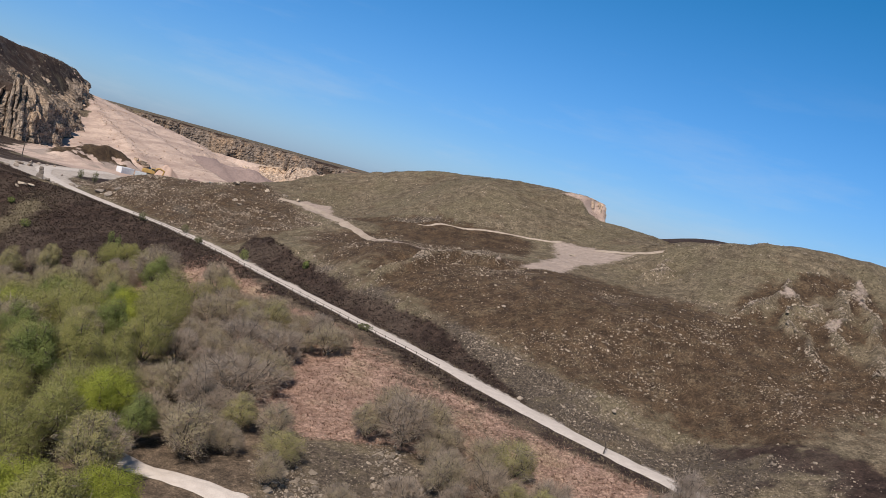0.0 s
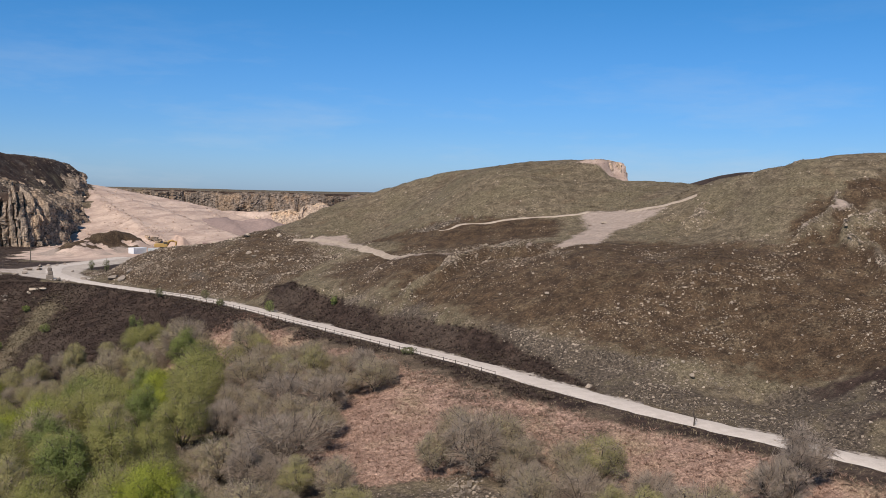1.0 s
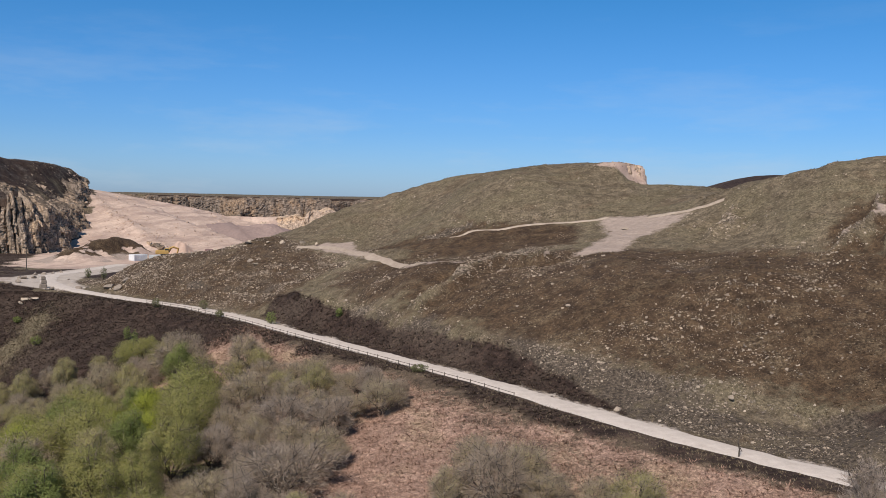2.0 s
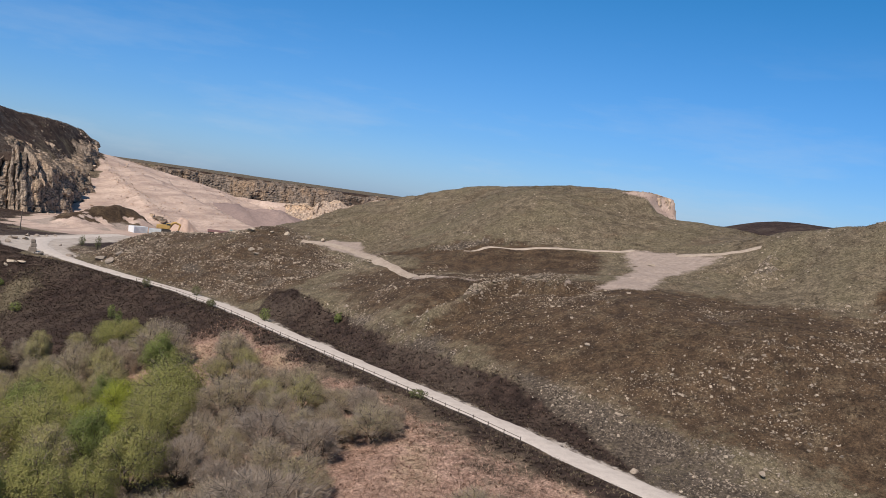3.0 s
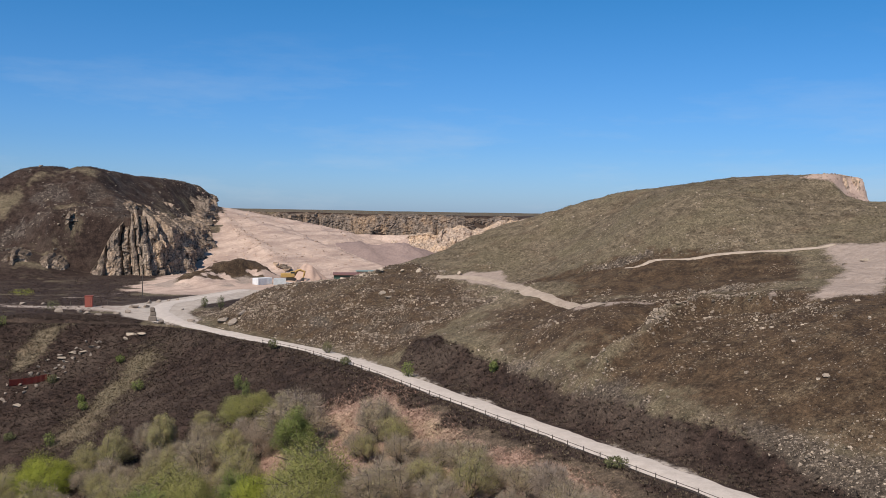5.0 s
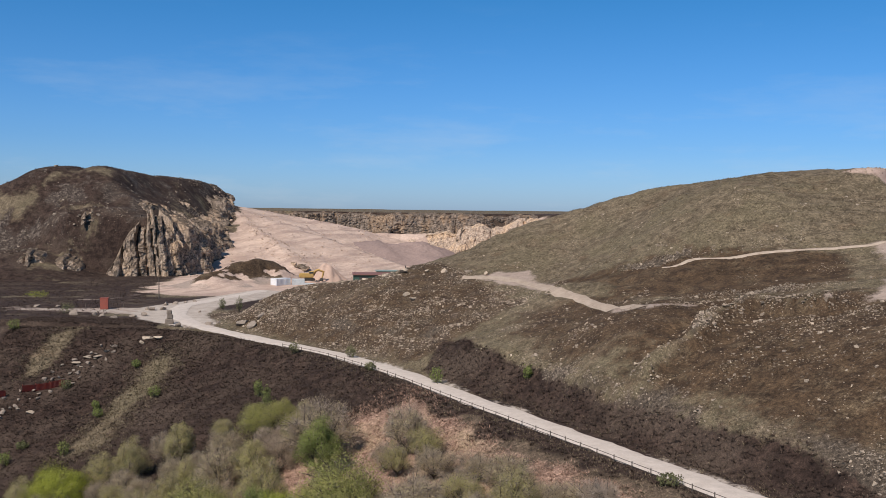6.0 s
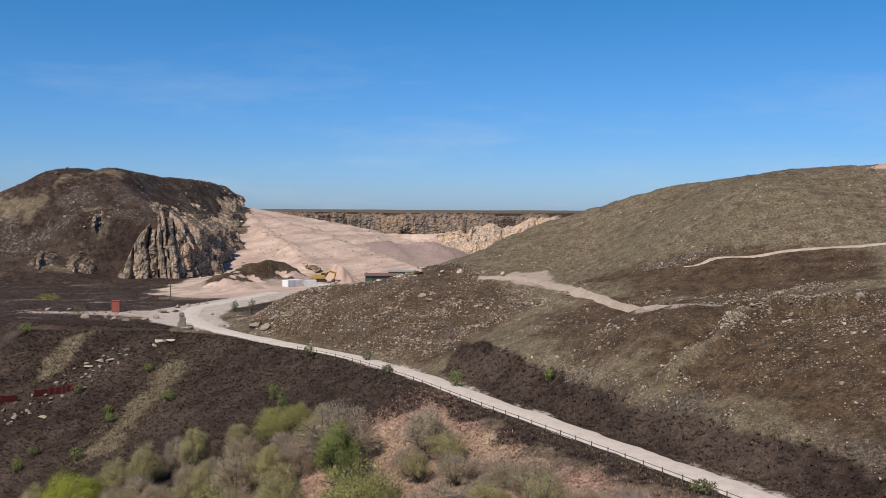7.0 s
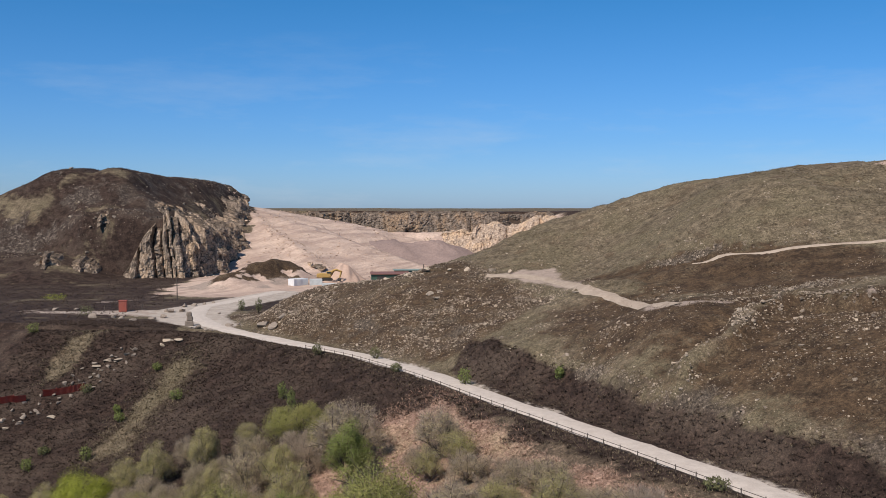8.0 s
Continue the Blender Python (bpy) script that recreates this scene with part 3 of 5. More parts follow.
    z["clay"] = np.maximum(z["clay"], 0.85 * inside(x, y, TRACK_END, 2.0))
    z["stony"] = np.clip(1.3 * band + 1.3 * cut + grey + (0.5 + 0.7 * n1) * inside(x, y, RUBBLE, 4) + 0.95 * inside(x, y, LAST_MOUND, 4) + 0.5 * inside(x, y, BROWN, 6) + 0.10 + 0.3 * n2, 0, 1) * (1 - heather) * (1 - west * (1 - grey))
    return z


xs = axis((-4000, -1000, 500), (-1000, -300, 70), (-300, -150, 6), (-150, 110, 0.8), (110, 300, 5), (300, 1000, 70), (1000, 4000, 500))
ys = axis((-3000, -500, 500), (-500, -100, 40), (-100, 14, 4), (14, 190, 0.7), (190, 500, 1.6), (500, 1000, 25), (1000, 4500, 350))
gx, gy = np.meshgrid(xs, ys)
gz = land(gx, gy)
ground = sheet("ground", gx, gy, gz, MOOR)
COVER = zones(gx, gy)
for key, value in COVER.items():
    ground.data.attributes.new(key, "FLOAT", "POINT").data.foreach_set("value", value.astype(np.float32).ravel())
tagged(ground, "moorland valley side of heather, dead bracken and grassed spoil", "ground", kind="structure")


def zones_at(x, y):
    """The cover of the ground, read from its grid."""
    i, j = np.clip(np.searchsorted(ys, y), 1, len(ys) - 1), np.clip(np.searchsorted(xs, x), 1, len(xs) - 1)
    i, j = i - (y - ys[i - 1] < ys[i] - y), j - (x - xs[j - 1] < xs[j] - x)
    return {key: value[i, j] for key, value in COVER.items()}


def ribbon(name, line, half, lift, label, step=1.0, seed=1):
    line = np.asarray(line, float)[:, :2]
    pts = []
    for a, b in zip(line[:-1], line[1:]):
        k = max(2, int(np.hypot(*(b - a)) / step))
        pts += [a + (b - a) * t for t in np.arange(k) / k]
    pts = np.array(pts + [line[-1]])
    for _ in range(30):
        pts[1:-1] = (pts[:-2] + 2 * pts[1:-1] + pts[2:]) / 4
    t = np.gradient(pts, axis=0)
    t /= np.linalg.norm(t, axis=1)[:, None]
    side = np.stack([t[:, 1], -t[:, 0]], 1)
    u = np.linspace(-1, 1, 11)
    s = np.arange(len(pts))
    ragged = 0.16 if half > 1.1 else 0.34
    left = half * (1 + ragged * rough(s / 3.0, s * 0.0, seed) + 0.1 * rough(s / 1.1, s * 0.0, seed + 5))
    right = half * (1 + ragged * rough(s / 3.0, s * 0.0, seed + 9) + 0.1 * rough(s / 1.1, s * 0.0, seed + 7))
    w = np.where(u[None] < 0, left[:, None], right[:, None]) * u
    gx, gy = pts[:, :1] + side[:, :1] * w, pts[:, 1:] + side[:, 1:] * w
    gz = land(gx, gy) + lift * (1 - 0.85 * np.abs(u) ** 4) - 0.05 * np.exp(-((np.abs(u) - 0.5) / 0.14) ** 2)
    return tagged(sheet(name, gx, gy, gz, GRAVEL if half > 1.1 else TRACK), label, "road", kind="structure")


ribbon("road", ROAD, 1.75, 0.16, "pale crushed stone quarry road cut along the slope")
ribbon("track", [(7, 152.5), (13, 151), (16.5, 149), (19, 138), (21, 128), (24, 119), (25, 110), (26, 105.2)], 0.95, 0.14, "narrow pale stone track over the spoil hill", seed=31)
ribbon("upper_track", [(34, 129), (37, 128), (42, 125), (47, 122), (53, 120), (60, 118)], 0.32, 0.14, "thin pale stone track up the spoil hill", seed=41)
ribbon("summit_track", [(65, 112), (69, 106.5), (74, 103)], 0.5, 0.14, "thin pale stone track up the spoil hill", seed=43)
ribbon("valley_road", [(-12, 34), (-8, 30), (-4, 26.5), (1, 24), (6, 21), (20, 10), (40, -10)], 1.15, 0.16, "pale lane in the wooded valley bottom", seed=51)


# ---- rock faces ----
def rock_wall(name, foot, top, mat, depth, label, step=0.7, rows=34, lean=4.0, seed=3, column=5.0, ragged=0.0, band=1.0, chip=0.2):
    """A weathered face along a line of feet (x, y, z) up to heights, broken into columns and ledges."""
    foot, top = np.asarray(foot, float), np.asarray(top, float)
    run = np.concatenate([[0], np.cumsum(np.hypot(*np.diff(foot[:, :2], axis=0).T))])
    s = np.arange(0, run[-1], step)
    f = np.stack([np.interp(s, run, foot[:, k]) for k in range(3)], 1)
    h = np.interp(s, run, top)
    h = np.maximum(f[:, 2] + 0.5, h - ragged * np.abs(rough(s / 7, 0 * s, seed + 11) + 0.5 * rough(s / 2.2, 0 * s, seed + 12)))
    t = np.gradient(f[:, :2], axis=0)
    t /= np.linalg.norm(t, axis=1)[:, None] + 1e-9
    out = np.stack([t[:, 1], -t[:, 0]], 1)
    v = np.linspace(0, 1, rows)
    S, V = np.meshgrid(s, v, indexing="ij")
    Z = f[:, 2:3] - 1.5 + (h[:, None] - f[:, 2:3] + 1.5) * V
    wob = S + 1.2 * rough(S / 6, Z / 5, seed + 2)
    lead = rough(wob / column, Z / 26 + S / 40, seed)
    bed = Z + 0.8 * rough(S / 9, 0 * S, seed + 8)
    cell = np.floor(wob / (column * 0.36) + 0.35 * rough(S / 4, Z / 3, seed + 9))
    tier = np.floor(bed / 2.3 + lattice(cell.astype(int), 0 * cell.astype(int), seed + 21) * 1.3)
    chunk = lattice(cell.astype(int), tier.astype(int), seed + 22)
    chunk2 = lattice(np.floor(wob / (column * 1.1)).astype(int), np.floor(bed / 6.5 + 0.4 * lead).astype(int), seed + 23)
    cols = 0.6 * lead + 0.45 * rough(wob / (column * 0.42), Z / 9, seed + 1) + 0.3 * chunk + 0.38 * chunk2
    gaps = np.exp(-(rough(wob / (column * 1.5), Z / 30 + S / 60, seed + 5) / 0.12) ** 2)
    ledges = rough(S / 7, Z / 3.5, seed + 3) * band + 0.4 * rough(S / 1.6, Z / 1.6, seed + 4)
    push = depth * (0.8 * cols - 1.0 * gaps * (V < 0.93) + 0.3 * ledges) + 0.35 * rough(S / 0.9, Z / 0.9, seed + 6) + lean * (0.5 - V)
    push = push - 3.0 * ramp(0.9, 1.0, V)
    shake = np.random.default_rng(seed).uniform(-chip, chip, (3,) + push.shape)
    push, Z = push + 1.3 * shake[0], Z + 0.5 * shake[1]
    X, Y = f[:, :1] + out[:, :1] * push + t[:, :1] * 0.4 * shake[2], f[:, 1:2] + out[:, 1:2] * push + t[:, 1:2] * 0.4 * shake[2]
    ob = new(name, mesh_of(name, np.stack([X, Y, Z], -1).reshape(-1, 3), grid_faces(*X.shape), mat, smooth=False))
    return tagged(ob, label, "rock face", kind="structure")


def crag_wall(name, line, foot, top, mat, label, seed=3, step=0.4, rows=54, lean=4.0, widths=(0.7, 5.5), back=4.5):
    """A cliff of upright joints: columns of uneven width that stand forward or back, step back at ledges and part in clefts."""
    rng = np.random.default_rng(seed)
    run = np.concatenate([[0], np.cumsum(np.hypot(*np.diff(line, axis=0).T))])
    s = np.arange(0, run[-1], step)
    f = np.stack([np.interp(s, run, line[:, 0]), np.interp(s, run, line[:, 1])], 1)
    for _ in range(12):
        f[1:-1] = (f[:-2] + 2 * f[1:-1] + f[2:]) / 4
    low, high = np.interp(s, run, foot), np.interp(s, run, top)
    t = np.gradient(f, axis=0)
    t /= np.linalg.norm(t, axis=1)[:, None] + 1e-9
    out = np.stack([t[:, 1], -t[:, 0]], 1)
    edges = np.cumsum(rng.uniform(*widths, 200))
    n = len(edges) + 1
    stand, crown = rng.normal(0, 0.9, n).clip(-1.5, 1.8), rng.uniform(-2.6, 1.2, n)
    cleft = np.where(rng.uniform(0, 1, n) < 0.28, rng.uniform(1.8, 3.6, n), 0.2)
    shelf, drop = rng.uniform(0.25, 0.95, (3, n)), rng.uniform(0.2, 1.3, (3, n))
    S, V = np.meshgrid(s, np.linspace(0, 1, rows), indexing="ij")
    bend = S + 0.9 * rough(S / 11, V * 3, seed + 2) + 0.3 * rough(S / 2, V * 9, seed + 3)
    k = np.searchsorted(edges, bend)
    high = np.maximum(low + 1.0, high + crown[k[:, -1]] * ramp(0, 8, high - low))
    Z = low[:, None] - 1.5 + (high[:, None] - low[:, None] + 1.5) * V
    push = stand[k] + 1.6 * rough(S / 14, Z / 30, seed + 4) + 1.3 * rough(S / 5, Z / 5, seed + 5) + 0.6 * rough(S / 2.2, Z / 3, seed + 7)
    for j in range(3):
        push = push - drop[j][k] * ramp(0, 0.03, V - shelf[j][k])
    gap = np.minimum(np.abs(bend - edges[np.clip(k, 0, n - 2)]), np.abs(bend - edges[np.clip(k - 1, 0, n - 2)]))
    push = push - cleft[k] * np.exp(-(gap / 0.42) ** 2) * ramp(1.0, 0.85, V)
    chip = lattice(np.floor(bend / 0.85).astype(int), np.floor(Z / 1.3 + 0.3 * k).astype(int), seed + 6)
    block_out = lattice(np.floor(bend / 1.9).astype(int), np.floor(Z / 2.6 + 0.37 * k).astype(int), seed + 8)
    push = push + 0.5 * chip + 0.9 * block_out + rng.uniform(-0.16, 0.16, push.shape) + lean * (0.55 - V) - back * ramp(0.72, 1.0, V) ** 2
    X, Y = f[:, :1] + out[:, :1] * push, f[:, 1:] + out[:, 1:] * push
    X, Y, Z = X + rng.uniform(-0.1, 0.1, X.shape), Y, Z + rng.uniform(-0.18, 0.18, Z.shape)
    ob = new(name, mesh_of(name, np.stack([X, Y, Z], -1).reshape(-1, 3), grid_faces(*X.shape), mat, smooth=False))
    return tagged(ob, label, "rock face", kind="structure")


def brow(line, back, out):
    """The heights of the ground behind and before a line of feet."""
    way = np.gradient(line, axis=0)
    way /= np.linalg.norm(way, axis=1)[:, None]
    side = np.stack([-way[:, 1], way[:, 0]], 1)
    inner, outer = line + side * back, line - side * out
    return land(inner[:, 0], inner[:, 1]), land(outer[:, 0], outer[:, 1])


face = np.concatenate([np.linspace(HILL_FOOT[k, :2], HILL_FOOT[k + 1, :2], 5)[:-1] for k in range(6, 14)])
tops, feet = brow(face, 6.5, 2.0)
tops = feet + (tops + 2.0 - feet) * ramp(-2, 9, np.hypot(face[:, 0] - face[0, 0], face[:, 1] - face[0, 1]))
tops = np.minimum(tops, feet + np.interp(face[:, 1], [300, 330, 360, 385, 400], [30, 15, 10, 9, 7]))
crag_wall("cliff", face, np.minimum(feet - 1.0, tops - 0.5), tops, CRAG, "buff and dark weathered gritstone cliff under heather", seed=5)
# smaller outcrops on the hillside beside the cliff
for k, (pts, high) in enumerate((([(-121, 279), (-117, 280.5), (-112, 281)], 5.0), ([(-113, 283), (-107, 283.5), (-101, 285)], 4.5), ([(-108, 296), (-104, 297.5), (-101, 300)], 4.0), ([(-94, 322), (-89, 330), (-86, 338)], 4.5), ([(-92, 345), (-89, 352), (-87.5, 360)], 4.0), ([(-96, 308), (-92, 312), (-88, 314)], 3.0))):
    line = np.concatenate([np.linspace(a, b, 5)[:-1] for a, b in zip(pts[:-1], pts[1:])] + [[pts[-1]]]).astype(float)
    base = land(line[:, 0], line[:, 1])
    bow = high * np.sin(np.linspace(0.15, math.pi - 0.15, len(line)))
    crag_wall("outcrop", line, base - 1.0, base + bow * 0.75, CRAG, "small gritstone outcrop in the hillside heather", 40 + k, 0.4, 14, 3.0, (0.8, 2.4), 5.0)
hx = np.arange(-112, 70, 3.0)
hy = 476 + 5 * rough(hx / 22, 0 * hx, 9) + 2 * rough(hx / 7, 0 * hx, 4)
rock_wall("back_wall", np.stack([hx, hy - 3.4, pit_floor(hx, hy - 6)], 1), land(hx, hy + 6) + 0.3, FACE, 1.8, "long layered stone back wall of the quarry", step=0.8, rows=26, lean=2.0, seed=23, column=6, ragged=1.2)
hx = np.arange(-24, 62, 3.0)
hy = 446 + 4 * rough(hx / 16, 0 * hx, 29)
crest = np.interp(hx, [-24, -8, 2, 14, 26, 34, 40, 46, 52, 60], [27, 28.5, 30.5, 33, 35, 33, 35, 37.5, 37.5, 37]) + 0.8 * rough(hx / 5, 0 * hx, 30)
rock_wall("lower_face", np.stack([hx, hy, np.minimum(land(hx, hy - 12), 16)], 1), crest, RAW, 1.9, "broken orange stone benches below the quarry wall", step=0.6, rows=34, lean=15.0, seed=27, column=5, ragged=1.5)

hx = np.array([66.5, 69, 71.5, 74, 76.5, 78.2, 79.2, 79.8], float)
hy = np.array([145.6, 144.6, 144.6, 145.2, 146.2, 148, 152, 158], float)
rock_wall("summit_face", np.stack([hx, hy, land(hx + 1.0, hy - 2.2) - 0.4], 1), land(hx - 3, hy + 4) + 0.15, RAW, 0.7, "short broken sandstone face on the hilltop", step=0.3, rows=16, lean=2.0, seed=61, column=2.5, ragged=0.5)


# ---- parts and plants ----
def part(name, mesh, parent, label="", m=None):
    """One mesh object under a thing or under a part."""
    ob = new(name, mesh)
    ob.parent = parent
    if m is not None:
        ob.matrix_basis = m
    if label:
        ob["label"] = label
    return ob


def thing(name, m, label, category, group=""):
    ob = new(name)
    ob.matrix_basis = m
    return tagged(ob, label, category, group)


def from_bm(name, bm, mat, smooth=False):
    me = bpy.data.meshes.new(name)
    bm.to_mesh(me)
    bm.free()
    me.materials.append(mat)
    if smooth:
        me.polygons.foreach_set("use_smooth", np.ones(len(me.polygons), bool))
    return me


def block(name, size, mat, bevel=0.02, at=(0, 0, 0), taper=1.0):
    """A box standing on its base, with softened edges."""
    bm = bmesh.new()
    bmesh.ops.create_cube(bm, size=1.0)
    for v in bm.verts:
        k = taper if v.co.z > 0 else 1.0
        v.co = Vector((v.co.x * size[0] * k, v.co.y * size[1] * k, (v.co.z + 0.5) * size[2])) + Vector(at)
    if bevel:
        bmesh.ops.bevel(bm, geom=bm.edges[:], offset=bevel, segments=1, affect="EDGES")
    return from_bm(name, bm, mat)


def rod(name, a, b, r, mat, r2=None, sides=8):
    """A round bar from a to b."""
    v, f = tube([np.array(a, float), np.array(b, float)], [r, r if r2 is None else r2], sides)
    return mesh_of(name, v, f, mat)


def tube(pts, radii, sides=5):
    pts = np.asarray(pts, float)
    t = np.gradient(pts, axis=0)
    t /= np.linalg.norm(t, axis=1)[:, None] + 1e-9
    ref = np.where(np.abs(t[:, 2:3]) > 0.9, [[1.0, 0, 0]], [[0, 0, 1.0]])
    a = np.cross(t, ref)
    a /= np.linalg.norm(a, axis=1)[:, None] + 1e-9
    b = np.cross(t, a)
    ang = np.arange(sides) * 2 * np.pi / sides
    ring = pts[:, None] + np.asarray(radii, float)[:, None, None] * (a[:, None] * np.cos(ang)[None, :, None] + b[:, None] * np.sin(ang)[None, :, None])
    v = ring.reshape(-1, 3)
    n = len(pts)
    i = np.arange(n * sides).reshape(n, sides)
    j = np.roll(i, -1, 1)
    f = np.stack([i[:-1], j[:-1], j[1:], i[1:]], -1).reshape(-1, 4)
    return v, f


def bark_material():
    n = Nodes("bark", 0.95)
    c = n.mix(n.steps(n.noise(0.25, 4, 0.6, (1, 1, 0.2)), (0.35, 0.0), (0.7, 1.0)), (0.045, 0.036, 0.030), (0.16, 0.132, 0.108))
    return n.colour(c)


def leaf_material(name, low, high, tip):
    n = Nodes(name, 0.7)
    c = n.mix(n.island(), low, high)
    c = n.mix(n.math("MULTIPLY", n.any(), 0.8), c, tip)
    n.colour(c)
    glow = n.tree.nodes.new("ShaderNodeBsdfTranslucent")
    both = n.tree.nodes.new("ShaderNodeMixShader")
    both.inputs[0].default_value = 0.38
    n.link(c, glow.inputs["Color"])
    n.link(n.out.outputs[0], both.inputs[1])
    n.link(glow.outputs[0], both.inputs[2])
    n.link(both.outputs[0], n.tree.nodes["Material Output"].inputs["Surface"])
    return n.mat


BARK = bark_material()
TWIG = leaf_material("twigs", (0.31, 0.25, 0.20), (0.50, 0.415, 0.335), (0.44, 0.35, 0.26))
BUD = leaf_material("bud_leaves", (0.33, 0.27, 0.17), (0.47, 0.39, 0.245), (0.42, 0.37, 0.20))
OLIVE = leaf_material("olive_leaves", (0.30, 0.27, 0.12), (0.44, 0.395, 0.185), (0.40, 0.365, 0.155))
LIME = leaf_material("lime_leaves", (0.27, 0.30, 0.04), (0.39, 0.41, 0.08), (0.33, 0.36, 0.06))
OAK = leaf_material("oak_leaves", (0.25, 0.25, 0.078), (0.37, 0.36, 0.13), (0.33, 0.31, 0.11))
GREEN = leaf_material("green_leaves", (0.16, 0.195, 0.06), (0.27, 0.305, 0.105), (0.23, 0.26, 0.08))
GORSE = leaf_material("shrub_leaves", (0.09, 0.10, 0.045), (0.22, 0.235, 0.10), (0.22, 0.205, 0.11))


def tree_kind(name, seed, height, width, twigs, leaves, leaf_mat, label, leaf_size=0.16, low=0.22, lobes=34, limbs=10):
    """A broadleaved tree: a forking trunk, limbs that fan out to the lobes of an uneven crown, twigs and leaves on the lobes."""
    rng = np.random.default_rng(seed)
    V, F, off = [], [], 0

    def add(pts, radii, sides):
        nonlocal off
        v, f = tube(pts, radii, sides)
        V.append(v)
        F.append(f + off)
        off += len(v)

    fork = np.array([rng.normal(0, 0.15), rng.normal(0, 0.15), height * low])
    add([np.array([0, 0, -1.0]), fork * 0.5, fork], [0.19, 0.16, 0.13], 7)
    mid = np.array([0, 0, height * 0.54])
    spread = np.array([width / 2, width / 2, height * 0.46])
    # lobes spread evenly over the crown, with a skew and gaps
    i = np.arange(lobes) + 0.5
    up = 1 - 1.55 * i / lobes
    ang = i * 2.399963 + rng.normal(0, 0.3, lobes)
    way = np.stack([np.cos(ang) * np.sqrt(1 - up * up), np.sin(ang) * np.sqrt(1 - up * up), up], 1) + rng.normal(0, 0.14, (lobes, 3))
    skew = 1 + 0.16 * np.sin(ang * 2 + seed)
    centre = mid + way * spread * (rng.uniform(0.58, 0.84, lobes) * skew)[:, None]
    big = width * rng.uniform(0.115, 0.20, lobes)
    # limbs to every lobe by way of a few boughs
    boughs = [fork + (np.array([np.cos(a), np.sin(a), 0.9]) * np.array([width * 0.2, width * 0.2, height * 0.24])) * rng.uniform(0.7, 1.2) for a in np.arange(limbs) * 2 * np.pi / limbs + rng.uniform(0, 1)]
    for p in boughs:
        add([fork, (fork + p) / 2 + rng.normal(0, 0.08, 3), p], [0.11, 0.085, 0.06], 5)
    boughs = np.array(boughs + [fork + [0, 0, height * 0.25]])
    for c, r in zip(centre, big):
        base = boughs[np.argmin(np.linalg.norm(boughs - c, axis=1))]
        add([base, (base + c) / 2 + rng.normal(0, 0.12, 3), c], [0.055, 0.04, 0.022], 4)
        for _ in range(5):
            w = rng.normal(0, 1, 3) + 1.2 * (c - mid) / np.linalg.norm(c - mid)
            tip = c + w / np.linalg.norm(w) * r * rng.uniform(0.9, 1.5)
            add([c, (c + tip) / 2 + rng.normal(0, 0.06, 3), tip], [0.024, 0.017, 0.007], 3)
    trunk = mesh_of(name + "_trunk", np.concatenate(V), np.concatenate(F), BARK)
    # twigs: slender triangles that fan out of each lobe
    pick = rng.integers(0, lobes, twigs)
    q = rng.normal(0, 1, (twigs, 3))
    q /= np.linalg.norm(q, axis=1)[:, None]
    p = centre[pick] + q * big[pick, None] * rng.uniform(0.2, 1.15, (twigs, 1))
    d = (p - fork) / np.linalg.norm(p - fork, axis=1)[:, None] * 0.55 + 0.6 * q + rng.normal(0, 0.45, (twigs, 3))
    d /= np.linalg.norm(d, axis=1)[:, None]
    size = rng.uniform(0.3, 0.9, (twigs, 1))
    s = np.cross(d, rng.normal(0, 1, (twigs, 3)))
    s /= np.linalg.norm(s, axis=1)[:, None] + 1e-9
    w = rng.uniform(0.011, 0.028, (twigs, 1))
    tv = np.stack([p - d * size / 2 - s * w, p - d * size / 2 + s * w, p + d * size / 2], 1).reshape(-1, 3)
    tf = np.arange(twigs * 3).reshape(-1, 3)
    # leaves lie over the lobes, facing outwards
    pick = rng.integers(0, lobes, leaves)
    q = rng.normal(0, 1, (leaves, 3))
    q[:, 2] += 0.25
    q /= np.linalg.norm(q, axis=1)[:, None]
    p = centre[pick] + q * big[pick, None] * (1.05 - 0.45 * rng.uniform(0, 1, (leaves, 1)) ** 2) * (1 + 0.18 * rng.normal(0, 1, (leaves, 1)))
    nrm = 0.7 * q + 0.5 * way[pick] + rng.normal(0, 0.42, (leaves, 3))
    nrm /= np.linalg.norm(nrm, axis=1)[:, None]
    a = np.cross(nrm, rng.normal(0, 1, (leaves, 3)))
    a /= np.linalg.norm(a, axis=1)[:, None] + 1e-9
    b = np.cross(nrm, a)
    r = leaf_size * rng.uniform(0.6, 1.35, (leaves, 1))
    lv = np.stack([p - a * r, p + b * r * 0.95, p + a * r], 1).reshape(-1, 3)
    lf = np.arange(leaves * 3).reshape(-1, 3)
    v = np.concatenate([tv, lv])
    f = np.concatenate([tf, lf + len(tv)])
    slots = np.concatenate([np.zeros(len(tf), int), np.ones(len(lf), int)])
    crown = mesh_of(name + "_crown", v, f, [TWIG, leaf_mat], smooth=False, slots=slots)
    root = thing("tree", Matrix(), label, "tree", "trees of the valley wood")
    part("trunk", trunk, root)
    part("crown", crown, root)
    return root


